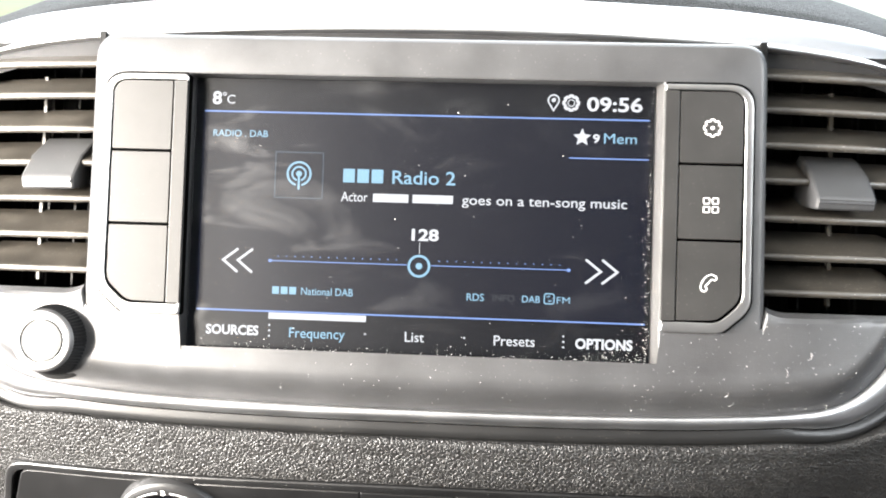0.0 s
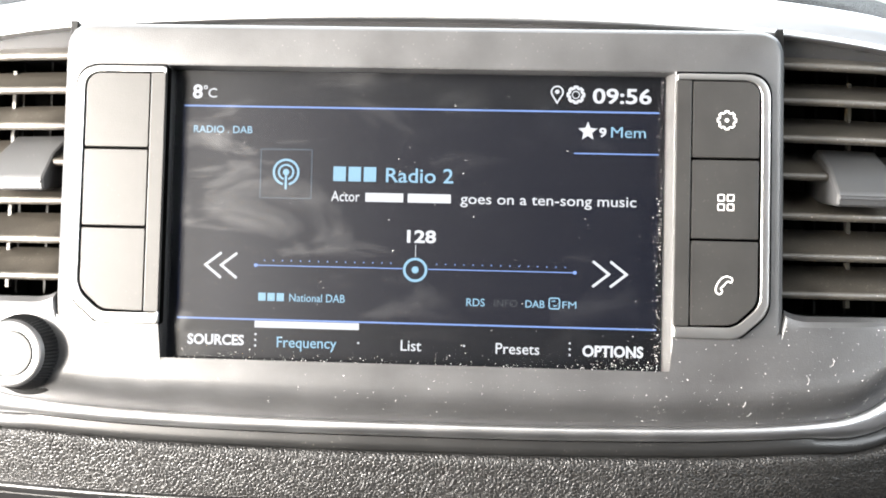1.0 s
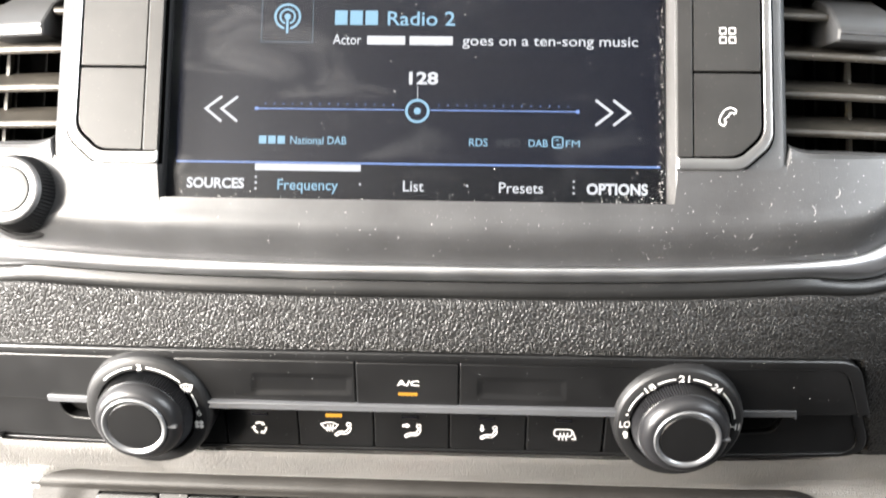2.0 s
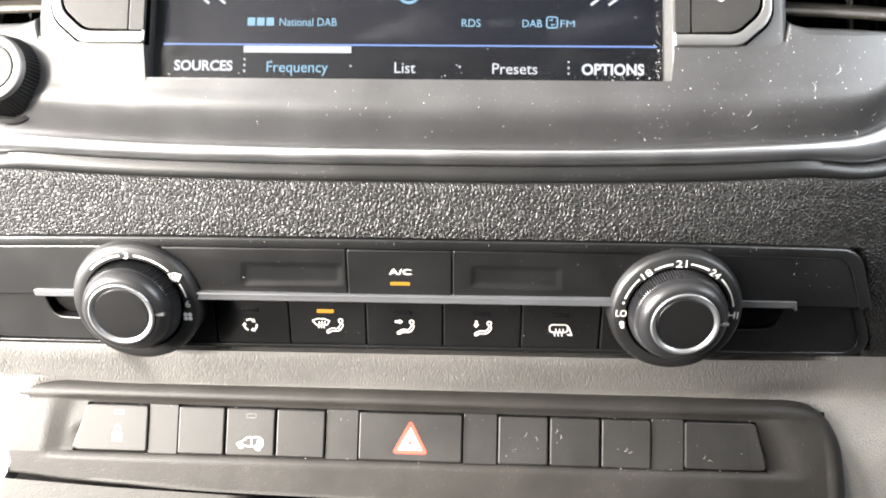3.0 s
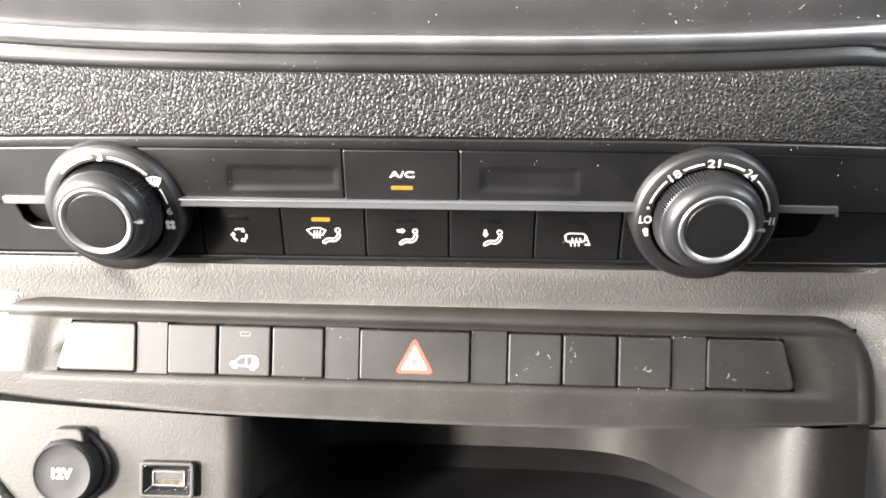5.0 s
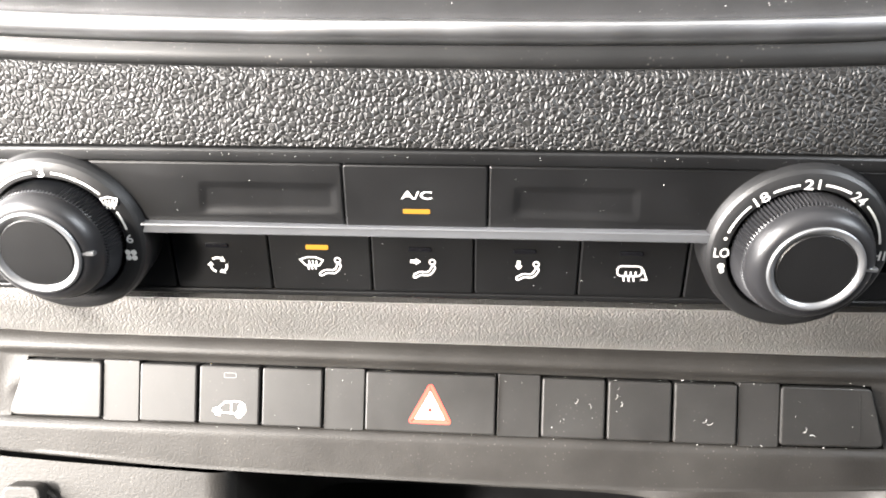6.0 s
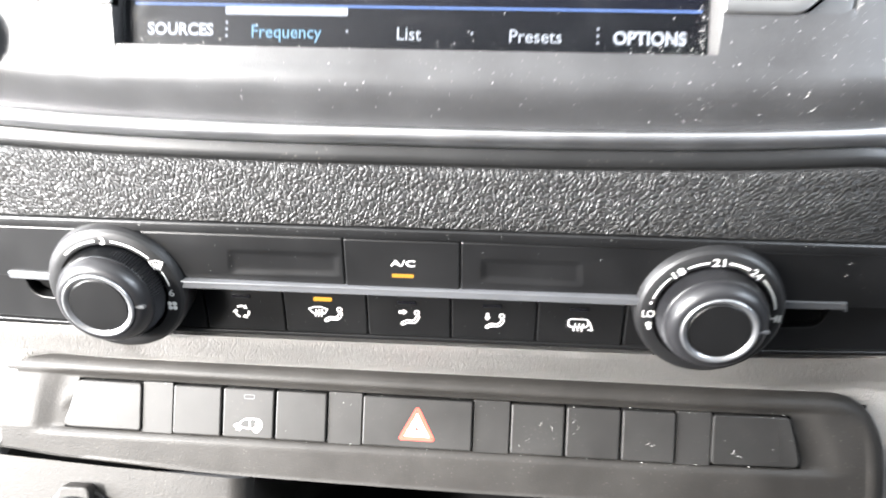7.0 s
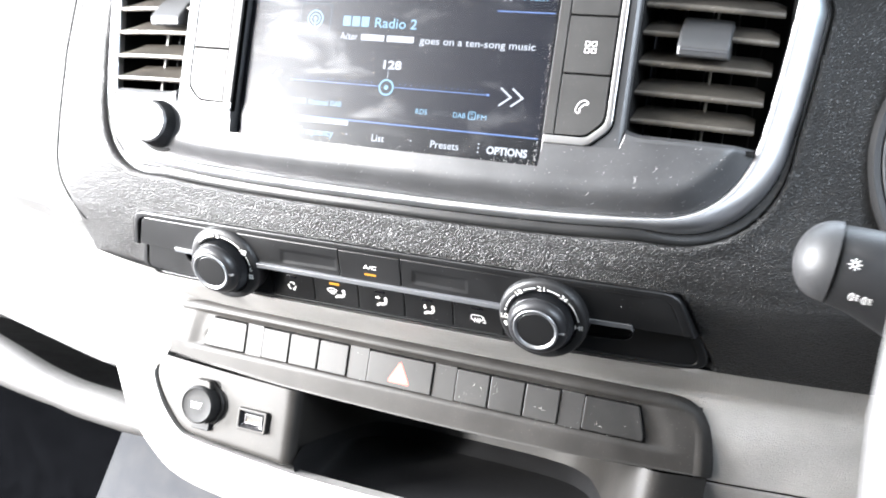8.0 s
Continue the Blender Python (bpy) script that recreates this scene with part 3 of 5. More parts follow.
def tube(bm, pts, r, n=8, closed=False):
    """A round bar along 3D points."""
    rows = []
    for i, p in enumerate(pts):
        a, b = Vector(pts[max(0, i - 1)]), Vector(pts[min(len(pts) - 1, i + 1)])
        if closed:
            a, b = Vector(pts[i - 1]), Vector(pts[(i + 1) % len(pts)])
        q = (b - a).to_track_quat("Z", "Y")
        rr = r[i] if isinstance(r, (list, tuple)) else r
        rows.append([bm.verts.new(Vector(p) + q @ Vector((rr * math.cos(math.tau * k / n), rr * math.sin(math.tau * k / n), 0))) for k in range(n)])
    for a, c in zip(rows, rows[1:]):
        bridge(bm, a, c)
    if closed:
        bridge(bm, rows[-1], rows[0])
    else:
        bm.faces.new(rows[-1])
        bm.faces.new(rows[0][::-1])
    return bm


def tray_rail(x, s):
    """The rail in front of the tray, which runs into the middle block."""
    top = blend(x, [(-0.70, 0.860), (-0.33, 0.7990), (-0.29, 0.7920), (-0.266, 0.7883), (-0.236, 0.7862), (-0.20, 0.7870), (-0.15, 0.785)])
    high = blend(x, [(-0.70, 0.042), (-0.33, 0.0340), (-0.26, 0.0240), (-0.19, 0.0240), (-0.15, 0.0210)])
    a = -1.7 + 3.5 * s
    return (x, top - high / 2 - 0.985 + high / 2 * math.sin(a) - (0.016 if s > 0.95 else 0.0), -0.092 - 0.16 * max(0, -0.2 - x) + 0.016 * math.cos(a))


part("tray_rail", sheet(span(-0.70, -0.15, 50), span(0, 1, 18), tray_rail), SKIN_SIDE_LIT, dashboard, "rounded rail of the open tray, part of the sun in its colour")
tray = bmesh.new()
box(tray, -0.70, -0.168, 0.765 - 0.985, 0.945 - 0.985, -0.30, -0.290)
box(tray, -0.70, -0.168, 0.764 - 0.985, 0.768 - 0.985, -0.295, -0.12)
part("tray_well", tray, DARK, dashboard, "inside of the open tray, shade put into its colour")
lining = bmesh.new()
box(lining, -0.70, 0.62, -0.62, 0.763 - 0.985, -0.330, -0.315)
part("footwell_lining", lining, CARPET_SHADED, dashboard, "footwell lining, shade put into its colour")


def tunnel(t, z):
    a = math.pi * t
    return (0.0 + (0.34 + 0.30 * (0.75 - z)) * -math.cos(a), z - 0.985, -0.30 + 0.06 * math.sin(a) ** 0.6)


part("tunnel_cover", sheet(span(0, 1, 30), span(0.36, 0.765, 10), tunnel), TUNNEL, dashboard, "blue-grey cover of the floor tunnel")

# the seam where the middle of the dashboard meets the passenger panel
seam = bmesh.new()
tube(seam, [(x, z - 0.985, -max(0.001, skin_depth(x, z)) - 0.0002) for x, z in seam_pts if z < 1.055], 0.0008, 6)
part("seam", seam, DARK, dashboard, "thin dark seam")

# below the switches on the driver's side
part("knee_panel", sheet(span(0.1560, 0.62, 60), [0.8151] + span(0.8145, 0.62, 24), lambda x, z: (x, z - 0.985, -blend(z, [(0.62, 0.14), (0.70, 0.113), (0.79, 0.089), (0.8145, 0.0778), (0.8151, 0.0790)]) - side_wrap(x))), SKIN_FINE_LIT, dashboard, "finely grained lower panel, brightened as if lit")

# ---------------------------------------------------------------- fascia round the screen
fascia = thing("centre_fascia", face(0, 0.985, 0), "dusty dark grey plastic centre fascia with a chrome edge", "fascia")
def rim_ring(step, z_off):
    pts, n = [], len(rim)
    for i in range(n):
        p, q = Vector(rim[i - 1]), Vector(rim[(i + 1) % n])
        t = (q - p).normalized()
        w = rim_width(*rim[i])
        k = step * min(0.0033, w) if step < 0 else step * w if step <= 1 else w + (step - 1) * 0.0048 * (1 - 0.67 * ease(rim[i][1], -0.035, 0.0)) * (1 - 0.85 * ease(rim[i][1], 0.052, 0.070))
        pts.append((rim[i][0] + t.y * k, rim[i][1] - t.x * k, -0.0035 - wrap(rim[i][0]) + z_off(w) - 0.0020 * max(0.0, min(1.0, step)) * ease(rim[i][1], 0.050, 0.066)))
    return pts


def loft(rows):
    bm = bmesh.new()
    rings = [[bm.verts.new(p) for p in row] for row in rows]
    for a, c in zip(rings, rings[1:]):
        bridge(bm, a, c)
    return bm


part("chrome_edge", loft([rim_ring(-0.40, lambda w: -0.003), rim_ring(-0.40, lambda w: 0.0004), rim_ring(-0.36, lambda w: 0.0011), rim_ring(-0.20, lambda w: 0.0017), rim_ring(0.10, lambda w: 0.0019), rim_ring(0.40, lambda w: 0.0016 - 0.1 * (w - 0.0033)), rim_ring(0.7, lambda w: 0.0010 - 0.35 * (w - 0.0033)),
                          rim_ring(0.92, lambda w: 0.0000 - 0.75 * (w - 0.0033)), rim_ring(1.0, lambda w: -0.0010 - 0.88 * (w - 0.0033)), rim_ring(1.0, lambda w: -0.004 - 0.9 * (w - 0.0033))]),
     CHROME, fascia, "bright chrome edging strip", None, 60)
part("gasket", loft([rim_ring(0.97, lambda w: -0.0045 - 0.9 * (w - 0.0033)), rim_ring(1.03, lambda w: -0.0024 - 0.9 * (w - 0.0033)), rim_ring(1.10, lambda w: -0.0014 - 0.9 * (w - 0.0033)), rim_ring(1.5, lambda w: -0.0011 - 0.85 * (w - 0.0033)), rim_ring(1.9, lambda w: -0.0014 - 0.8 * (w - 0.0033)),
                     rim_ring(2.1, lambda w: -0.0026 - 0.8 * (w - 0.0033)), rim_ring(2.2, lambda w: -0.010 - 0.8 * (w - 0.0033))]),
     BAND, fascia, "smooth black band round the chrome", None, 60)


low_table = [p for p in right_half if p[1] < 0.97]


def low_edge(x):
    return blend(abs(x), low_table)


def fascia_front(x, z):
    h = (z - low_edge(x)) * blend(abs(x), [(0.125, 1.0), (0.137, 0.95), (0.147, 0.75), (0.156, 0.5), (0.163, 0.3)])
    return blend(h, [(-0.002, -0.006), (0.0, -0.0045), (0.0015, -0.0032), (0.0035, -0.0012), (0.006, 0.0014), (0.0085, 0.0036), (0.0105, 0.0048), (0.0125, 0.0053), (0.0145, 0.0053), (0.016, 0.0052), (0.03, 0.0052)]) - wrap(x) * 0.9


def fascia_low(x, s):
    top = 0.9549 if abs(x) < 0.0774 else blend(abs(x), [(0.0774, 0.9549), (0.0786, 0.9668), (0.108, 0.9668), (0.1108, 0.9690), (0.1122, 0.9755), (0.1145, 0.9745), (0.118, 0.9738)])
    low = low_edge(x)
    first = min(0.0180, (top - low) * 0.9)
    z = low + (first * s if s <= 1 else first + (top - low - first) * (s - 1))
    f = fascia_front(x, z)
    edge = max(0.0, 1 - (top - z) / 0.0030)
    if abs(x) > 0.1105:
        f -= 0.0035 * edge ** 2 * min(1.0, (abs(x) - 0.1105) / 0.002)
    return (x, z - 0.985, f)


body = sheet(sorted(span(-0.1625, 0.1625, 200) + [-0.0786, -0.0774, 0.0774, 0.0786, -0.1108, -0.1122, 0.1108, 0.1122]), span(0, 1, 20) + span(1.1, 2, 9), fascia_low)
# strips above and outside the vents
for side in (-1, 1):
    sheet(span(0.0, 0.1722, 44), span(0, 1, 4), lambda x, s, side=side: (side * x, blend(x, [(0.0, 1.0650), (0.04, 1.0646), (0.08, 1.0630), (0.1, 1.0618), (0.145, 1.0580), (0.160, 1.0550), (0.1722, 1.046)]) - 0.9844 - 0.006 * s,
                                                                           -0.004 - wrap(x) - 0.005 * s), bm=body)
part("fascia_panel", body, FASCIA, fascia)

o = 0.985
screen_hole = rrect(-0.0783, 0.9548 - o, 0.0783, 1.0468 - o, 0.0012)
surround_edge = rounded([(-0.082, 0.9530 - o), (0.082, 0.9530 - o), (0.087, 0.9600 - o), (0.1118, 0.9600 - o), (0.1114, 1.0605 - o), (-0.1114, 1.0605 - o), (-0.1118, 0.9600 - o), (-0.087, 0.9600 - o)], [0.001, 0.001, 0.001, 0.001, 0.009, 0.009, 0.001, 0.001])
surround = holed_plate(surround_edge, screen_hole, -0.012, 0.0049, 0.0032, 0.0005, -0.0018)
part("screen_surround", surround, FASCIA, fascia)
# Shaded left side, lit right side: the daylight's difference is put into the colours.
for x0, x1, stuff in ((-0.0785, -0.0779, SILL_SHADED), (0.0785, 0.0767, SILL_LIT)):
    bm = bmesh.new()
    rows = [[bm.verts.new((x, z - o, y)) for x, y in ((x0, 0.0049), (x0 + (x1 - x0) * 0.10, 0.0052), (x0 + (x1 - x0) * 0.25, 0.0050), (x1, -0.0004), (x1, -0.004), (x0, -0.004))] for z in (0.9545, 1.0470)]
    bridge(bm, *rows)
    bm.faces.new(rows[0])
    bm.faces.new(rows[1][::-1])
    part("screen_edge", bm, stuff, fascia, "sloping side of the screen recess")

# ---------------------------------------------------------------- touchscreen
unit = thing("touchscreen", face(0, 0.985, 0.0), "lit black touchscreen showing a radio page under dust and smears", "touchscreen")
display = part("display", plate(rrect(-0.0776, -0.0300, 0.0764, 0.0616, 0.001), -0.006, -0.0009, 0.0001), LCD, unit, "black liquid-crystal display")
UZ = -0.0007
part("backlit_field", patch(bmesh.new(), [(-0.0750, -0.0165), (0.0748, -0.0165), (0.0748, 0.0502), (-0.0750, 0.0502)], UZ - 0.0001, 0.00005), UI_BACK, display, "faintly glowing blue-black picture field")


def ui(name, draw, material, label=""):
    bm = bmesh.new()
    draw(bm)
    return part(name, bm, material, display, label)


def mm(*pts):
    return [(x / 1000, y / 1000) for x, y in pts]


def ui_words(words, x0, x1, base, cap, material=UI_WHITE, bold=0.005):
    return lettering("screen_lettering", words, material, display, x0 / 1000, x1 / 1000, base / 1000, cap / 1000, UZ, bold)


def ui_bars(name, spans, base, cap, material, label):
    return ui(name, lambda bm: [patch(bm, mm((a, base), (b, base), (b, base + cap), (a, base + cap)), UZ) for a, b in spans], material, label)


ui("header_line", lambda bm: stroke(bm, mm((-74.6, 50.4), (74.6, 50.4)), 0.0005, UZ), UI_LINE)
ui("footer_line", lambda bm: stroke(bm, mm((-74.7, -16.7), (74.7, -16.7)), 0.0005, UZ), UI_LINE)
ui("memory_line", lambda bm: stroke(bm, mm((48.6, 37.4), (74.6, 37.4)), 0.0004, UZ), UI_LINE)
ui("tab_marker", lambda bm: patch(bm, mm((-50, -19.2), (-17.1, -19.2), (-17.1, -17.1), (-50, -17.1)), UZ), UI_WHITE)
ui_words("8", -72.1, -68.9, 52.9, 4.4, bold=0.03)
ui("degree_sign", lambda bm: stroke(bm, arc(-0.0680, 0.0563, 0.0005, 0, 360, 12)[:-1], 0.0003, UZ, True), UI_WHITE)
ui_words("C", -67.1, -64.3, 53.1, 3.1)
ui_words("RADIO . DAB", -71.4, -52.6, 41.9, 2.4, UI_BLUE)
ui("station_box", lambda bm: stroke(bm, mm((-49.6, 21.6), (-33.4, 21.6), (-33.4, 37.0), (-49.6, 37.0)), 0.00022, UZ, True), UI_BOX)


def wave_icon(bm):
    stroke(bm, arc(-0.0415, 0.0298, 0.0039, -76, 256, 36), 0.0007, UZ)
    stroke(bm, arc(-0.0415, 0.0298, 0.0023, -72, 252, 30), 0.0006, UZ)
    disc(bm, -0.0415, 0.0298, 0.0010, UZ)
    stroke(bm, mm((-41.5, 29.6), (-41.5, 24.4)), 0.0007, UZ)


ui("wave_icon", wave_icon, UI_BLUE)
ui_bars("station_mark", [(-26.5, -22.6), (-21.7, -17.8), (-16.9, -13.0)], 27.3, 4.6, UI_BLUE, "three pale blue blocks of a station mark")
ui_words("Radio 2", -9.9, 11.2, 27.3, 4.7, UI_BLUE, 0.008)
ui_words("Actor", -27.0, -18.0, 21.0, 3.4)
ui_bars("text_bar", [(-16.2, -4.3), (-2.9, 10.6)], 21.0, 2.8, UI_WHITE, "white text bars")
ui_words("goes on a ten-song music", 13.6, 68.0, 21.0, 3.4)
ui_words("128", -2.8, 6.3, 8.6, 3.9, bold=0.03)
ui("dial_pointer", lambda bm: stroke(bm, mm((0, 4.0), (0, 7.8)), 0.00018, UZ), UI_WHITE)


def tuner(bm):
    stroke(bm, mm((-50, 0.3), (-4, 0.3)), 0.0003, UZ)
    stroke(bm, mm((4, 0.3), (49.5, 0.3)), 0.0003, UZ)
    disc(bm, -0.0502, 0.0003, 0.0006, UZ)
    disc(bm, 0.0495, 0.0003, 0.0006, UZ)
    for k in range(34):
        x = -47.5 + k * 2.85
        if abs(x) > 5:
            patch(bm, mm((x - 0.2, 1.7), (x + 0.2, 1.7), (x + 0.2, 2.1), (x - 0.2, 2.1)), UZ)


ui("tuner_scale", tuner, UI_LINE)


def dial_ring(bm):
    stroke(bm, arc(0, 0, 0.0034, 0, 360, 40)[:-1], 0.0008, UZ, True)
    disc(bm, 0, 0, 0.0011, UZ)


ui("dial_ring", dial_ring, UI_BLUE)
for name, flip, shift in (("back_arrows", -1, 61.2), ("next_arrows", 1, 60.0)):
    ui(name, lambda bm, flip=flip, shift=shift: [stroke(bm, mm((flip * (shift - 5.0 + k), 4.0), (flip * (shift + k), 0.1), (flip * (shift - 5.0 + k), -3.9)), 0.0008, UZ) for k in (0, 5.4 if flip > 0 else 5.0)], UI_WHITE)
ui_bars("service_mark", [(-49.1, -46.8), (-46.2, -43.9), (-43.3, -41.0)], -10.8, 2.5, UI_BLUE, "three small pale blue blocks")
ui_words("National DAB", -39.3, -21.8, -10.8, 2.6, UI_BLUE)
ui_words("RDS", 16.2, 21.9, -10.8, 2.5, UI_BLUE)
ui_words("INFO", 24.8, 32.0, -10.8, 2.4, UI_DIM)
ui_words("DAB", 34.5, 40.4, -10.8, 2.4, UI_BLUE)
ui("link_icon", lambda bm: (stroke(bm, rrect(0.0418, -0.0110, 0.0450, -0.0077, 0.0007), 0.0004, UZ, True), stroke(bm, mm((42.5, -8.7), (43.6, -8.7), (43.2, -8.3)), 0.0003, UZ), stroke(bm, mm((44.3, -10.0), (43.2, -10.0), (43.6, -10.4)), 0.0003, UZ)), UI_BLUE)
ui_words("FM", 45.9, 50.2, -10.8, 2.3, UI_BLUE, 0.0)
ui_words("SOURCES", -71.2, -53.2, -24.8, 3.2, bold=0.035)
ui_words("Frequency", -42.8, -24.0, -25.2, 3.5, UI_BLUE)
ui_words("List", -3.9, 2.5, -25.2, 3.5)
ui_words("Presets", 25.6, 39.1, -25.3, 3.5)
ui_words("OPTIONS", 52.3, 70.9, -25.3, 3.4, bold=0.035)
for x, ys in ((-49.6, (-21.3, -23.1, -24.9)), (48.4, (-21.5, -23.3, -25.1)), (-17.2, (-23.2,)), (15.8, (-23.2,))):
    for y in ys:
        ui("footer_dot", lambda bm: disc(bm, x / 1000, y / 1000, 0.00035, UZ, 10), UI_WHITE)


def gear(bm, cx, cy, r, z, width):
    pts = []
    for k in range(8):
        for a, q in ((-15, r), (-9, r * 1.2), (9, r * 1.2), (15, r)):
            pts.append((cx + q * math.cos(radians(k * 45 + a)), cy + q * math.sin(radians(k * 45 + a))))
    stroke(bm, pts, width, z, True)


ui("gear_icon", lambda bm: (gear(bm, 0.0488, 0.0557, 0.0021, UZ, 0.0008), stroke(bm, arc(0.0488, 0.0557, 0.0011, 0, 360, 20)[:-1], 0.0003, UZ, True)), UI_WHITE)
ui("pin_icon", lambda bm: (stroke(bm, mm((43.0, 53.1)) + arc(0.0430, 0.0565, 0.0018, -35, 215, 20), 0.0005, UZ, True), disc(bm, 0.0430, 0.0566, 0.0007, UZ)), UI_WHITE)
ui_words("09:56", 54.0, 72.2, 53.2, 4.8, bold=0.02)
ui("star_icon", lambda bm: patch(bm, [(0.0527 + (0.0031 if k % 2 == 0 else 0.0014) * math.cos(radians(90 + 36 * k)), 0.0443 + (0.0031 if k % 2 == 0 else 0.0014) * math.sin(radians(90 + 36 * k))) for k in range(10)], UZ), UI_WHITE)
ui_words("9", 56.2, 58.5, 42.7, 2.9, bold=0.03)
ui_words("Mem", 59.9, 70.6, 42.5, 3.6, UI_BLUE, 0.0)
cover = part("cover_glass", plate(rrect(-0.0774, -0.0298, 0.0762, 0.0614, 0.001), -0.0004, 0.0004, 0.00005), GLASS, unit, "smudged cover glass")
cover.visible_shadow = False


# ---------------------------------------------------------------- key clusters beside the screen
def key_cluster(side):
    """Three keys and a filler strip in a chrome frame; side is -1 or 1."""
    ob = thing("key_cluster", face(0, 0.985, 0), "three dark grey keys with white signs in a chrome frame" if side > 0 else "three plain grey keys in a chrome frame beside the screen", "button panel", "key clusters beside the screen")

    def flip(pts):
        return pts if side > 0 else [(-x, y) for x, y in reversed(pts)]

    o = 0.985
    outer = [(0.0783, 0.9664 - o), (0.0975, 0.9664 - o), (0.1066, 0.9745 - o), (0.1064, 1.0464 - o), (0.0783, 1.0464 - o)]
    bed = [(0.0786, 0.9699 - o), (0.0966, 0.9699 - o), (0.1040, 0.9766 - o), (0.1038, 1.0444 - o), (0.0786, 1.0444 - o)]
    hole = flip(rounded(bed, [0.0004, 0.007, 0.008, 0.006, 0.0004]))
    part("chrome_frame", ring_plate(flip(rounded(outer, [0.0012, 0.007, 0.009, 0.008, 0.0012])), hole, 0.002, 0.0062, 0.0006, 0.0003, deep=0.0), KEY_CHROME, ob, "polished chrome frame")
    # A raised black ring takes the place of the frame's shaded groove.
    part("frame_seal", ring_plate(flip(rounded([(0.0781, 0.9659 - o), (0.0977, 0.9657 - o), (0.1073, 0.9741 - o), (0.1071, 1.0471 - o), (0.0781, 1.0471 - o)], [0.0012, 0.007, 0.009, 0.008, 0.0012])), hole, 0.002, 0.0051, 0.0001, 0.0001, deep=0.0), GAP_SHADE, ob, "thin black strip for the shaded gap round the frame")
    part("key_bed", plate(hole, 0.000, 0.0050, 0.0001), GAP_SHADE, ob, "black backing with the shade of the key gaps in it")
    part("filler_strip", plate(flip(rrect(0.0782, 0.9702 - o, 0.0827, 1.0441 - o, 0.0004)), 0.003, 0.0065, 0.0002), SWITCH, ob)
    keys = []
    for z0, z1, pts, r in ((1.0207, 1.0441, None, (0.0005, 0.0042, 0.0005, 0.0005)), (0.9963, 1.0203, None, 0.0005), (0.9702, 0.9959, [(0.0832, 0.9704 - o), (0.0960, 0.9707 - o), (0.1030, 0.9771 - o), (0.1030, 0.9957 - o), (0.0832, 0.9957 - o)], None)):
        shape = rrect(0.0832, z0 + 0.0002 - o, 0.1030, z1 - 0.0002 - o, r) if pts is None else rounded(pts, [0.0005, 0.006, 0.007, 0.0005, 0.0005])
        keys.append(part("key", plate(flip(shape), 0.003, 0.0062, 0.00018), SWITCH, ob))
    if side > 0:
        z = 0.00622
        bm = bmesh.new()
        gear(bm, 0.0933, 1.0322 - o, 0.0023, z, 0.00042)
        disc(bm, 0.0933, 1.0322 - o, 0.0006, z)
        part("gear_mark", bm, PRINT, keys[0], "printed white gear sign")
        bm = bmesh.new()
        for dx in (-0.0014, 0.0014):
            for dy in (-0.0014, 0.0014):
                stroke(bm, rrect(0.0933 + dx - 0.0009, 1.0074 - o + dy - 0.0009, 0.0933 + dx + 0.0009, 1.0074 - o + dy + 0.0009, 0.0002, 2), 0.00028, z, True)
        part("menu_mark", bm, PRINT, keys[1], "printed white four-square sign")
        bm = bmesh.new()
        cx, cy = 0.0931, 0.9826 - o
        handset = [(1.1, 3.2), (2.8, 2.3), (2.4, 1.0), (1.2, 1.3), (0.1, 0.1), (-1.1, -1.2), (-0.6, -2.2), (-1.6, -3.2), (-2.9, -2.0), (-2.3, 0.4), (-0.8, 2.4)]
        stroke(bm, smooth_curve([(cx + a / 1000, cy + b / 1000) for a, b in [(0.86 * c, 0.86 * d) for c, d in handset + handset[:1]]], 4)[:-1], 0.00036, z, True)
        part("phone_mark", bm, PRINT, keys[2], "printed white handset sign")
    return ob


key_cluster(1)
key_cluster(-1)


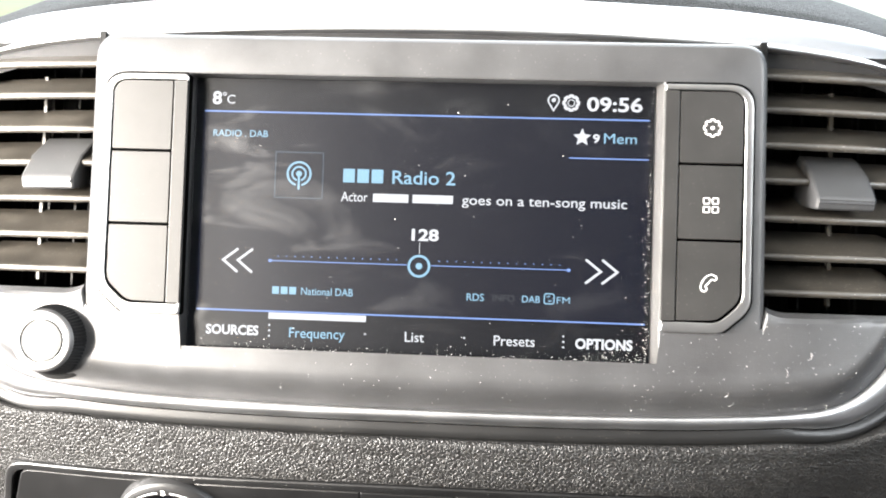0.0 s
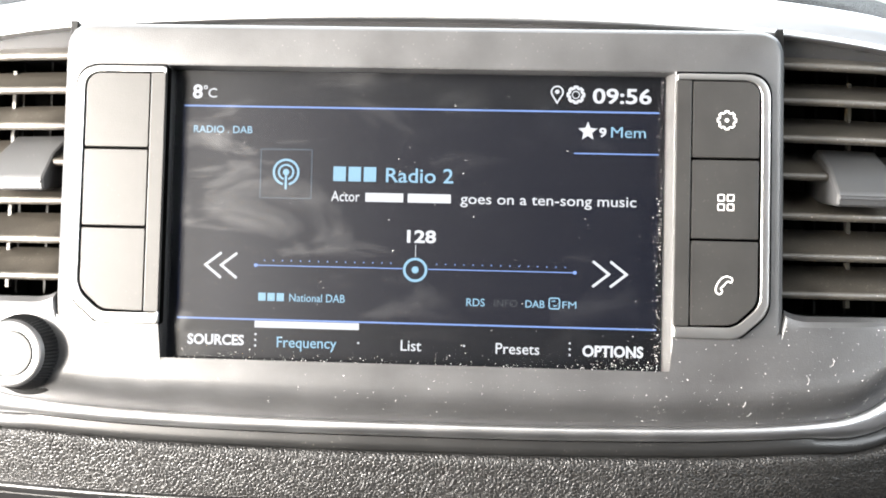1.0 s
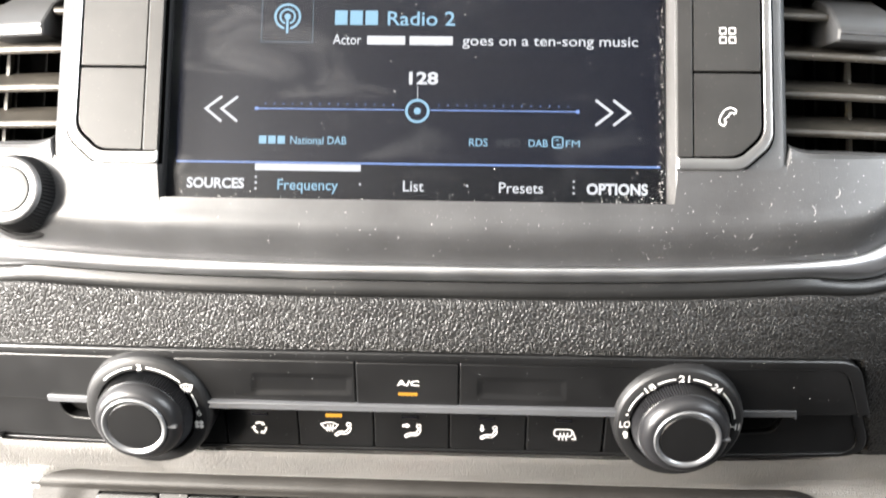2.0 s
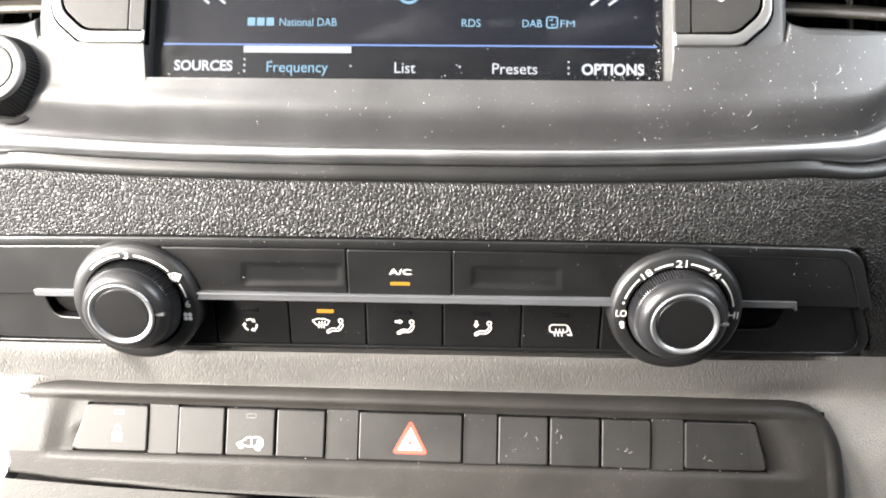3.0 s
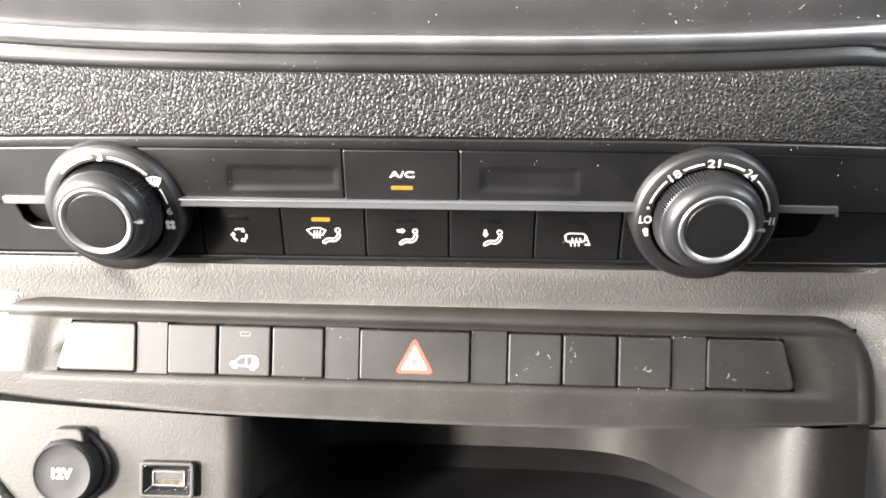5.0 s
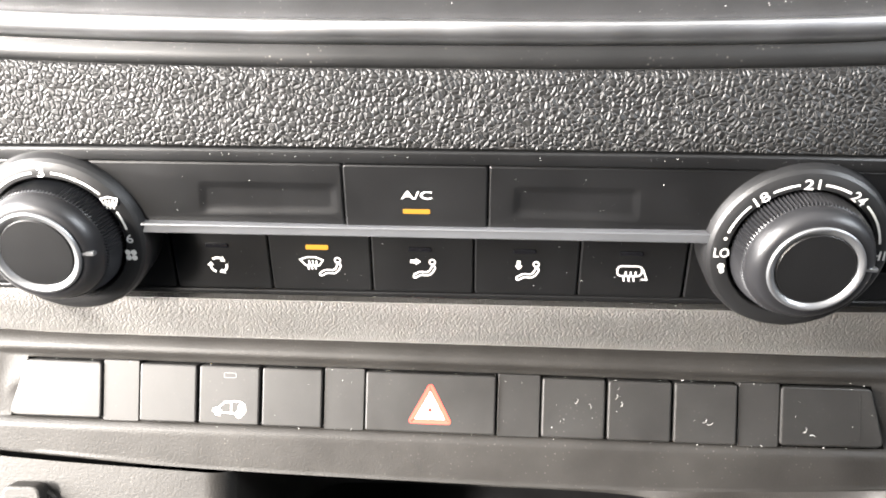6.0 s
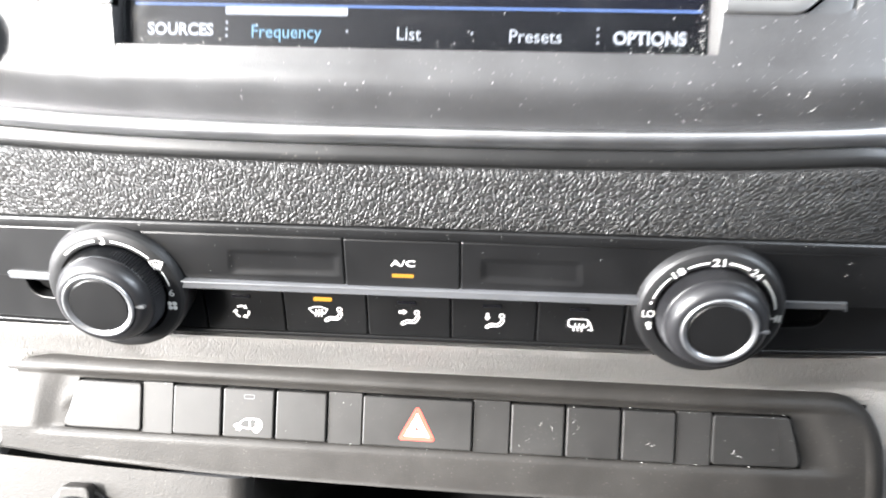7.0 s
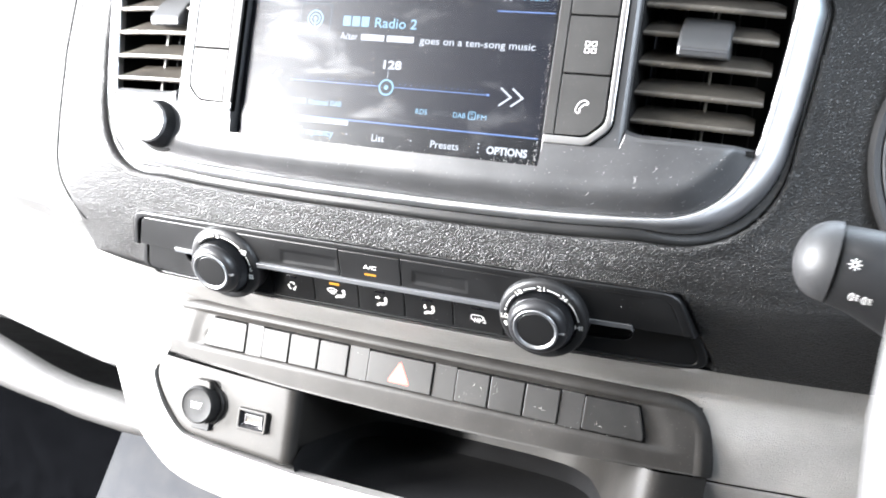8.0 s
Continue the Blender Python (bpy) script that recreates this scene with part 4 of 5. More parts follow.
# ---------------------------------------------------------------- air vents
def air_vent(side):
    ob = thing("air_vent", face(0, 0.985, 0), "black plastic air vent with dusty slats and a grey slider", "air vent", "dashboard air vents")
    o = 0.985
    x0, x1 = 0.1122, 0.1690
    bm = bmesh.new()
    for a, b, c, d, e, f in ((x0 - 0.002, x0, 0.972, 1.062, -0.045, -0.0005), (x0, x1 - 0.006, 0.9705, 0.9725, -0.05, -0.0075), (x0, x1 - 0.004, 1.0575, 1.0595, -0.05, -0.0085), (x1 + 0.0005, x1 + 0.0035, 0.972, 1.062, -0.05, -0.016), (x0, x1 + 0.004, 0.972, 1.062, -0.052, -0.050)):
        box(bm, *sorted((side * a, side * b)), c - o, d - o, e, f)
    part("vent_housing", bm, DARK, ob, "deep black vent box, shade put into its colour")
    rnd = random.Random(5 if side > 0 else 9)
    for z in (1.0513, 1.0403, 1.0286, 1.0169, 1.0045, 0.9920, 0.9802):
        bm = bmesh.new()
        section = []
        for k in range(9):
            a = radians(-90 + 180 * k / 8)
            section.append((0.0013 * math.sin(a), 0.0013 * math.cos(a)))
        section += [(0.0095, -0.0150), (0.0088, -0.0160), (0.0080, -0.0150)]
        rows = []
        for k in range(13):
            x = x0 + 0.0003 + (blend(z, [(0.97, 0.1580), (0.985, 0.1622), (1.005, 0.1645), (1.03, 0.1665), (1.05, 0.1655)]) - x0) * k / 12
            dip = -0.0028 - wrap(x) * 0.9
            shrink = 1.0 if 0 < k < 12 else 0.85
            rows.append([bm.verts.new((side * x, z - o + a * shrink, dip + c)) for a, c in section])
        for a, c in zip(rows, rows[1:]):
            bridge(bm, a, c)
        bm.faces.new(rows[0])
        bm.faces.new(rows[-1][::-1])
        part("slat", bm, SLAT, ob)
    for x in (0.1155, 0.125, 0.1365, 0.148, 0.159):
        bm = bmesh.new()
        box(bm, *sorted((side * (x - 0.0004), side * (x + 0.0004))), 0.9735 - o, 1.058 - o, -0.045, -0.033 - wrap(x))
        part("vane", bm, RUBBER, ob)
    bm = bmesh.new()
    box(bm, *sorted((side * 0.1400, side * 0.1411)), 0.976 - o, 1.050 - o, -0.0215, -0.0190)
    part("link_rod", bm, PEG, ob, "pale link rod behind the slats")
    bm = bmesh.new()
    prof = [(-0.012, 0.0090), (-0.0052, 0.0118), (-0.0040, 0.0118), (0.0062, 0.0044), (0.0114, -0.0026), (0.0120, -0.0036), (0.0122, -0.0044), (0.0114, -0.0072), (0.0106, -0.0077), (0.0, -0.0060), (-0.012, -0.0030)]
    rows = []
    shift = -0.0012 if side > 0 else -0.0112
    for x, k in ((0.1286, 0.86), (0.1289, 0.96), (0.1296, 1.0), (0.1388, 1.0), (0.1480, 1.0), (0.1487, 0.96), (0.1490, 0.86)):
        rows.append([bm.verts.new((side * (x + shift), 1.0151 - o + b * k, a * k - 0.0075 - wrap(x) * 0.9)) for a, b in prof])
    for a, c in zip(rows, rows[1:]):
        bridge(bm, a, c)
    bm.faces.new(rows[0])
    bm.faces.new(rows[-1][::-1])
    tab = part("slider", bm, TAB, ob, "grey sliding tab on the middle slat")
    bm = bmesh.new()
    rows = [[bm.verts.new((side * (x + shift), 1.0151 - o + b, a - wrap(x) * 0.9)) for a, b in ((0.0040, -0.0056), (0.0048, -0.0055), (0.0050, -0.0050), (0.0042, -0.0048))] for x in (0.1297, 0.1342, 0.1388, 0.1433, 0.1479)]
    for a, c in zip(rows, rows[1:]):
        bridge(bm, a, c)
    bm.faces.new(rows[0])
    bm.faces.new(rows[-1][::-1])
    part("slider_edge", bm, BAR, tab, "thin bright edge")
    return ob


air_vent(1)
air_vent(-1)

# ---------------------------------------------------------------- volume knob
volume = thing("volume_knob", face(-0.1208, 0.9568, 0.0), "round volume knob with a ribbed side and a silver ring", "knob")
part("collar", lathe([(0.0140, -0.006), (0.0140, 0.0008), (0.0128, 0.0014), (0.0122, 0.0008)], 48), DARK, volume, "dark recessed collar")
part("grip", lathe([(0.0118, -0.002), (0.0121, 0.0018), (0.0120, 0.0030), (0.0108, 0.0098), (0.0102, 0.0108)], 120, ribs=(1, 3, 0.0005)), RIBBED, volume, "finely ribbed black side")
part("silver_ring", lathe([(0.0102, 0.0104), (0.0101, 0.0112), (0.0096, 0.0122), (0.0090, 0.0124), (0.0074, 0.0123), (0.0070, 0.0117)], 64), SATIN, volume, "satin silver ring")
part("cap", lathe([(0.0070, 0.009), (0.0069, 0.0119), (0.0066, 0.0122), (0.0030, 0.0123)], 64), MATT, volume, "flat grey cap")

# ---------------------------------------------------------------- climate control panel
CLIM = face(0, 0.906, 0.011, tilt=28.0)
climate = thing("climate_panel", CLIM, "black air-conditioning panel with a grey bar and two key rows", "control panel")
STEP = -0.0084   # the lower key row lies deeper than the upper one


def stepped(bm):
    for v in bm.verts:
        v.co.z += STEP * blend(v.co.y, [(-0.0194, 1.0), (-0.0162, 0.0)])
    return bm


def long_edges(pts, n=36):
    """Cuts every long edge of a rounded outline into n pieces."""
    out = []
    for i, p in enumerate(pts):
        q = pts[(i + 1) % len(pts)]
        k = n if math.hypot(q[0] - p[0], q[1] - p[1]) > 0.015 else 1
        out += [(p[0] + (q[0] - p[0]) * j / k, p[1] + (q[1] - p[1]) * j / k) for j in range(k)]
    return out


outline = long_edges(rounded([(-0.1535, -0.0392), (0.1522, -0.0388), (0.1372, 0.0046), (-0.1420, 0.0046)], [0.008, 0.008, 0.009, 0.009], 9))
inner_line = long_edges(rounded([(-0.1502, -0.0376), (0.1482, -0.0370), (0.1340, 0.0014), (-0.1401, 0.0016)], [0.006, 0.006, 0.007, 0.007], 9))
part("panel_frame", stepped(ring_plate(outline, inner_line, -0.006, 0.0006, 0.0008, 0.0003, deep=-0.004)), CLIMATE, climate, "black rounded panel frame")
bm = plate(densify(rounded([(-0.1528, -0.0386), (0.1512, -0.0382), (0.1438, -0.0170), (-0.1465, -0.0170)], 0.004)), -0.006 + STEP, -0.0022 + STEP, 0.0001)
plate(densify(rounded([(-0.1470, -0.0172), (0.1436, -0.0172), (0.1365, 0.0036), (-0.1420, 0.0036)], 0.004)), -0.008, -0.0022, 0.0001, bm)
part("panel_back", bm, DARK, climate, "black backing with the shade of the key gaps in it")
KNOB_U, KNOB_V = 0.0838, -0.0172


def blank(pts, r, top=0.0003, name="blank_panel", label="", material=None):
    return part(name, plate(densify(rounded(pts, r)), -0.004, top, 0.0004), material or CLIMATE, climate, label)


# blank end panels and upper panels
for s in (-1, 1):
    def m(pts, s=s):
        return pts if s > 0 else [(-x, y) for x, y in reversed(pts)]
    e = 0.0023 if s > 0 else 0.0
    blank(m([(0.0862, -0.0158), (0.1432 - e, -0.0158), (0.1373 - 1.7 * e, 0.0014), (0.0862, 0.0014)]), [0.0012, 0.0012, 0.005, 0.0012] if s > 0 else [0.0012, 0.005, 0.0012, 0.0012])
    part("blank_panel", plate(densify(rounded(m([(0.0862, -0.0372), (0.1496 - 0.8 * e, -0.0368), (0.1438 - e, -0.0160), (0.1222, -0.0160), (0.1192, -0.0285), (0.0862, -0.0300)]), m([0.0012, 0.0012, 0.0012, 0.0010, 0.0050, 0.0010]) if s > 0 else [0.0010, 0.0050, 0.0010, 0.0012, 0.0012, 0.0012])), STEP - 0.004, STEP, 0.0004), CLIMATE, climate, "blank end panel with a scooped recess")
    x0 = 0.0144 if s > 0 else 0.0187
    dish = m([(0.0196, -0.0116), (0.0490 if s > 0 else 0.0530, -0.0122), (0.0482 if s > 0 else 0.0522, -0.0032), (0.0196, -0.0032)])
    outer = rounded(m([(x0, -0.0142), (0.0860, -0.0142), (0.0860, 0.0012), (x0, 0.0012)]), 0.0006)
    bm = bmesh.new()
    rings = [loop_verts(bm, outer, -0.004), loop_verts(bm, outer, 0.0), loop_verts(bm, inset(outer, 0.0004), 0.0003)]
    rings += [loop_verts(bm, rounded(inset(dish, 0.0005 * k), 0.0016), 0.0003 - 0.0005 * ease(k, -0.5, 5)) for k in range(6)]
    for p, q in zip(rings, rings[1:]):
        bridge(bm, p, q)
    bm.faces.new(rings[-1])
    part("dished_panel", bm, CLIMATE, climate, "blank key with a shallow finger dish")


def lamp(parent, u, v, lit, w=0.0062, z=0.0):
    bm = plate(rrect(u - w / 2, v - 0.00058, u + w / 2, v + 0.00058, 0.0003, 3), z + 0.0001, z + 0.0006, 0.0001)
    return part("signal_lamp", bm, AMBER if lit else GLOSS, parent, "glowing amber signal lamp" if lit else "unlit signal lamp window")


ac = blank([(-0.0184, -0.0142), (0.0141, -0.0142), (0.0141, 0.0012), (-0.0184, 0.0012)], 0.0009, 0.0005, "air_conditioning_key", "black key marked for air conditioning")
PZ = 0.00052
lettering("key_lettering", "A/C", PRINT, ac, -0.0054, 0.0016, -0.0069, 0.0020, PZ + 0.0001, 0.01)
lamp(ac, -0.0020, -0.0101, True)


def strokes(name, parent, lines, width=0.0005, discs=(), z=PZ):
    bm = bmesh.new()
    for pts, closed in lines:
        stroke(bm, pts, width, z, closed)
    for cx, cy, r in discs:
        disc(bm, cx, cy, r, z)
    return part(name, bm, PRINT, parent, "printed white sign")


def hollow_limb(pts, r):
    """The outline of a thick bent bar with round ends."""
    left, right = [], []
    for i, q in enumerate(pts):
        p, n = Vector(pts[max(0, i - 1)]), Vector(pts[min(len(pts) - 1, i + 1)])
        e, f = (Vector(q) - p), (n - Vector(q))
        e = e.normalized() if e.length > 0 else f.normalized()
        f = f.normalized() if f.length > 0 else e
        m = Vector((-(e.y + f.y), e.x + f.x)).normalized()
        k = r / max(0.6, m.dot(Vector((-e.y, e.x))))
        left.append(tuple(Vector(q) + m * k))
        right.append(tuple(Vector(q) - m * k))
    (x0, y0), (x1, y1) = pts[-2], pts[-1]
    a = math.degrees(math.atan2(y1 - y0, x1 - x0))
    (x2, y2), (x3, y3) = pts[1], pts[0]
    b = math.degrees(math.atan2(y3 - y2, x3 - x2))
    return left[:-1] + arc(x1, y1, r, a + 90, a - 90, 8) + right[-2:0:-1] + arc(x3, y3, r, b + 90, b - 90, 8)


def seated(u, v):
    """The outline of a reclined sitter: a ring for the head over a bent body; (u, v) is the head."""
    body = smooth_curve([(0.25, -1.55), (-0.25, -2.6), (-1.15, -3.35), (-2.2, -3.3), (-3.2, -3.35), (-4.3, -4.1)], 2)
    return [(hollow_limb([(u + a / 1000, v + b / 1000) for a, b in body], 0.00047), True), (arc(u, v, 0.00070, 0, 360, 16)[:-1], True)]


def blunt_arrow(u, v, turn):
    """A short filled arrow; turn 0 points to the right."""
    c, q = math.cos(radians(turn)), math.sin(radians(turn))
    pts = [(-1.3, -0.45), (0.1, -0.45), (0.1, -0.95), (1.35, 0.0), (0.1, 0.95), (0.1, 0.45), (-1.3, 0.45)]
    return [(u + (a * c - b * q) / 1000, v + (a * q + b * c) / 1000) for a, b in pts]


def squiggles(u, v, step, high, n=3):
    return [([(u + step * k + dx, v + high * dy) for dx, dy in ((0.0002, 0.5), (0.0003, 0.2), (-0.0002, -0.15), (0.0, -0.5))], False) for k in range(n)]


edges = [-0.0647, -0.0400, -0.0144, 0.0111, 0.0369, 0.0627]
keys = []


def low_key(a, b, name):
    return part(name, plate(rounded([(a, -0.0372), (b, -0.0372), (b, -0.0160), (a, -0.0160)], 0.0009), STEP - 0.004, STEP + 0.0002, 0.0004), CLIMATE, climate)


for i in range(5):
    a, b = edges[i] + 0.00018, edges[i + 1] - 0.00018
    keys.append(low_key(a, b, "mode_key"))
    lamp(keys[-1], (edges[i] + edges[i + 1]) / 2 - 0.0006, -0.0247, i == 1, 0.0056, STEP)
low_key(-0.0850, -0.0651, "blank_panel")
low_key(0.0631, 0.0850, "blank_panel")
IV, PZ, HEAD = -0.0304, STEP + 0.00024, -0.0283
u = -0.0533
recirculation = bmesh.new()
for turn in (0, 120, 240):
    stroke(recirculation, arc(u, IV, 0.0021, 128 + turn, 62 + turn, 10), 0.00062, PZ)
    tip = [(u + r * math.cos(radians(a + turn)), IV + r * math.sin(radians(a + turn))) for r, a in ((0.0030, 64), (0.0021, 30), (0.0012, 62))]
    patch(recirculation, tip[::-1], PZ)
part("recirculation_mark", recirculation, PRINT, keys[0], "printed white sign")
screen_sign = [(u + 0.0210, IV + 0.0021), (u + 0.0228, IV + 0.0028), (u + 0.0249, IV + 0.0028), (u + 0.0267, IV + 0.0020), (u + 0.0257, IV + 0.0004), (u + 0.0222, IV + 0.0005)]
strokes("windscreen_mark", keys[1], seated(-0.0229, HEAD) + [(screen_sign, True)] + squiggles(-0.0303, IV + 0.0006, 0.0009, 0.0026), 0.00036, z=PZ)
for k, (u, turn, dx, dy) in enumerate(((-0.00165, 0, -0.0018, 0.0001), (0.0240, -90, -0.0019, -0.0004))):
    sign = strokes("airflow_mark", keys[2 + k], seated(u + 0.0024, HEAD), 0.00036, z=PZ)
    part("arrow_mark", patch(bmesh.new(), blunt_arrow(u + dx, HEAD + dy, turn), PZ), PRINT, keys[2 + k], "printed white arrow")
u = 0.0496
strokes("rear_heat_mark", keys[4], [(rrect(u - 0.0033, IV - 0.0007, u + 0.0026, IV + 0.0021, 0.0010, 4), True), ([(u + 0.0024, IV + 0.0018), (u + 0.0030, IV + 0.0010), (u + 0.0040, IV - 0.0017), (u + 0.0026, IV - 0.0016)], False)]
        + squiggles(u - 0.0015, IV - 0.0008, 0.0012, 0.0028), 0.00040, z=PZ)

for pts, top in (([(-0.0850, -0.0163), (0.0850, -0.0163), (0.0850, -0.0139), (-0.0850, -0.0139)], 0.0018),
                 (rounded([(-0.1190, -0.0163), (-0.0860, -0.0163), (-0.0860, -0.0139), (-0.1192, -0.0139)], [0.0007, 0.0001, 0.0001, 0.0007], 4), 0.0010),
                 ([(0.0860, -0.0163), (0.1204, -0.0163), (0.1208, -0.0171), (0.1215, -0.0171), (0.1208, -0.0139), (0.0860, -0.0139)], 0.0008)):
    part("grey_bar", plate(densify(pts), -0.010, top, 0.0003), BAR, climate, "satin grey bar across the panel")

# the panel follows the dashboard's curve at its ends
for piece in climate.children_recursive:
    for v in piece.data.vertices:
        d = panel_wrap(v.co.x)
        v.co.x += (v.co.x - 0.023) * d / 0.246
        v.co.y -= 0.469 * d
        v.co.z -= 0.883 * d
    piece.data.update()


# ---------------------------------------------------------------- climate knobs
def climate_knob(name, u, label, hot):
    back = panel_wrap(u)
    ob = thing(name, CLIM @ Matrix.Translation((u + (u - 0.023) * back / 0.246, KNOB_V - 0.469 * back, -0.883 * back)), label, "knob", "climate knobs")
    part("base_ring", lathe([(0.0207, -0.012), (0.0207, 0.0004), (0.0205, 0.0016), (0.0200, 0.0027), (0.0193, 0.0034), (0.0184, 0.0038), (0.0172, 0.0041), (0.0160, 0.0041), (0.0157, 0.0036), (0.0156, 0.0005)], 96), KNOB, ob, "black printed scale ring")
    part("grip", lathe([(0.0150, 0.000), (0.0150, 0.0052), (0.0143, 0.0100), (0.0137, 0.0107)], 216, ribs=(1, 2, 0.0006)), SHOULDER, ob, "finely ribbed grip")
    part("shoulder", lathe([(0.0137, 0.0104), (0.0137, 0.0110), (0.0135, 0.0121), (0.0131, 0.0133), (0.0125, 0.0144), (0.0118, 0.0152), (0.0110, 0.0157), (0.0102, 0.0158), (0.0100, 0.0152)], 96), SHOULDER, ob, "smooth satin shoulder", None, 50)
    part("silver_ring", lathe([(0.0102, 0.0148), (0.0102, 0.0160), (0.0101, 0.0165), (0.0098, 0.0167), (0.0094, 0.0166), (0.0086, 0.0159), (0.0083, 0.0155)], 96), RING, ob, "polished silver ring", None, 50)
    part("cap", lathe([(0.0084, 0.014), (0.0084, 0.0158), (0.0081, 0.0161), (0.0060, 0.0162), (0.0020, 0.0162)], 64), CLIMATE, ob, "flat black cap")
    bm = bmesh.new()
    box(bm, 0.0100, 0.0131, -0.0005, 0.0005, 0.0140, 0.0158)
    bmesh.ops.bevel(bm, geom=bm.edges[:], offset=0.0002, segments=2, affect="EDGES")
    part("pointer", bm, RING, ob, "pale pointer line")
    for piece in ob.children[1:]:
        for v in piece.data.vertices:
            v.co.z = 0.003 + (v.co.z - 0.003) * 0.86
            v.co.y += 0.16 * (v.co.z - 0.003)
        piece.data.update()
    z, r = 0.00416, 0.0171
    ring = ob.children[0]

    def mark(words, angle, size, spread):
        cx, cy = r * math.cos(radians(angle)), r * math.sin(radians(angle))
        lettering("scale_lettering", words, PRINT, ring, cx - spread / 2, cx + spread / 2, cy - size / 2, size, z, 0.01, turn=angle - 90 if 20 < angle < 160 else 0)

    bm = bmesh.new()
    if hot:
        for a0, a1 in ((137, 163), (100, 119), (62, 82), (10, 45)):
            stroke(bm, arc(0, 0, r, a0, a1, 14), 0.0005, z)
        disc(bm, r * math.cos(radians(168)), r * math.sin(radians(168)), 0.0004, z)
        part("scale_line", bm, PRINT, ring, "printed white temperature scale")
        for words, angle in (("18", 128), ("21", 91.5), ("24", 54), ("LO", 180), ("HI", 0)):
            mark(words, angle, 0.0024, 0.0034)
        bm = bmesh.new()
        for a, rr in ((192, 0.0008), (196, 0.0006)):
            disc(bm, r * math.cos(radians(a)), r * math.sin(radians(a)), rr, z)
        part("thermometer_mark", bm, PRINT, ring, "printed white sign")
    else:
        for a0, a1 in ((98, 135), (66, 83), (44, 63), (10, 26)):
            stroke(bm, arc(0, 0, r, a0, a1, 14), 0.0005, z)
        disc(bm, r * math.cos(radians(64.5)), r * math.sin(radians(64.5)), 0.0004, z)
        part("scale_line", bm, PRINT, ring, "printed white fan scale")
        mark("3", 91, 0.0023, 0.0016)
        mark("6", 2, 0.0023, 0.0016)
        cx, cy = r * math.cos(radians(34)), r * math.sin(radians(34))
        strokes("windscreen_mark", ring, [([(cx - 0.0019, cy + 0.0012), (cx, cy + 0.0017), (cx + 0.0019, cy + 0.0012), (cx + 0.0013, cy - 0.0004), (cx - 0.0013, cy - 0.0004)], True)] + [([(cx + d, cy + 0.0009), (cx + d, cy - 0.0013)], False) for d in (-0.0008, 0, 0.0008)], 0.0004, z=z)
        cx, cy = r * math.cos(radians(-13)), r * math.sin(radians(-13))
        bm = bmesh.new()
        for a in (45, 135, 225, 315):
            disc(bm, cx + 0.0010 * math.cos(radians(a)), cy + 0.0010 * math.sin(radians(a)), 0.0007, z, 10)
        part("fan_mark", bm, PRINT, ring, "printed white fan sign")
    return ob


climate_knob("temperature_knob", KNOB_U, "round black temperature knob with silver ring and printed scale", True)
climate_knob("fan_knob", -KNOB_U - 0.0020, "round black fan knob with silver ring and printed scale", False)

# ---------------------------------------------------------------- switch row
ROW = face(0, 0.8417, 0.0715, roll=-0.5)
row = thing("switch_panel", ROW, "dark grained panel with a row of flat switches", "switch panel")
def row_bend(x):
    return 2.2 * max(0.0, x - 0.085) ** 2


def console_bend(x):
    return blend(x, [(-0.06, -0.001), (0.12, 0.0)]) + 0.8 * row_bend(x)


def bent(bm, law, centre):
    """The block's face curves towards the cabin at the passenger's end; a small flat piece follows it as a whole."""
    xs = [v.co.x for v in bm.verts]
    mid, flat = (min(xs) + max(xs)) / 2, max(xs) - min(xs) < 0.045
    slope = (law(mid + 0.001) - law(mid - 0.001)) / 0.002
    for v in bm.verts:
        d = law(mid) + slope * (v.co.x - mid) if flat else law(v.co.x)
        v.co.x += (v.co.x - 0.024) * d / 0.31
        v.co.y += (v.co.y - centre) * d / 0.31
        v.co.z -= d
    return bm


def row_part(name, bm, *rest):
    return part(name, bent(bm, row_bend, 0.037), *rest)


def console_part(name, bm, *rest):
    return part(name, bent(bm, console_bend, 0.079), *rest)


low = [(-0.165, -0.0182), (-0.152, -0.0184), (-0.112, -0.0214), (-0.068, -0.0234), (0.0125, -0.0245), (0.060, -0.0242), (0.099, -0.0229), (0.160, -0.0198)]
low_line = smooth_curve(low, 5)
RIM = [(-0.0006, -0.035), (0.0, -0.004), (0.0006, -0.0016), (0.002, 0.0004), (0.004, 0.0015), (0.0058, 0.0014), (0.0072, 0.0009)]


POCKET_LOW, POCKET_TOP = -0.0090, 0.0094


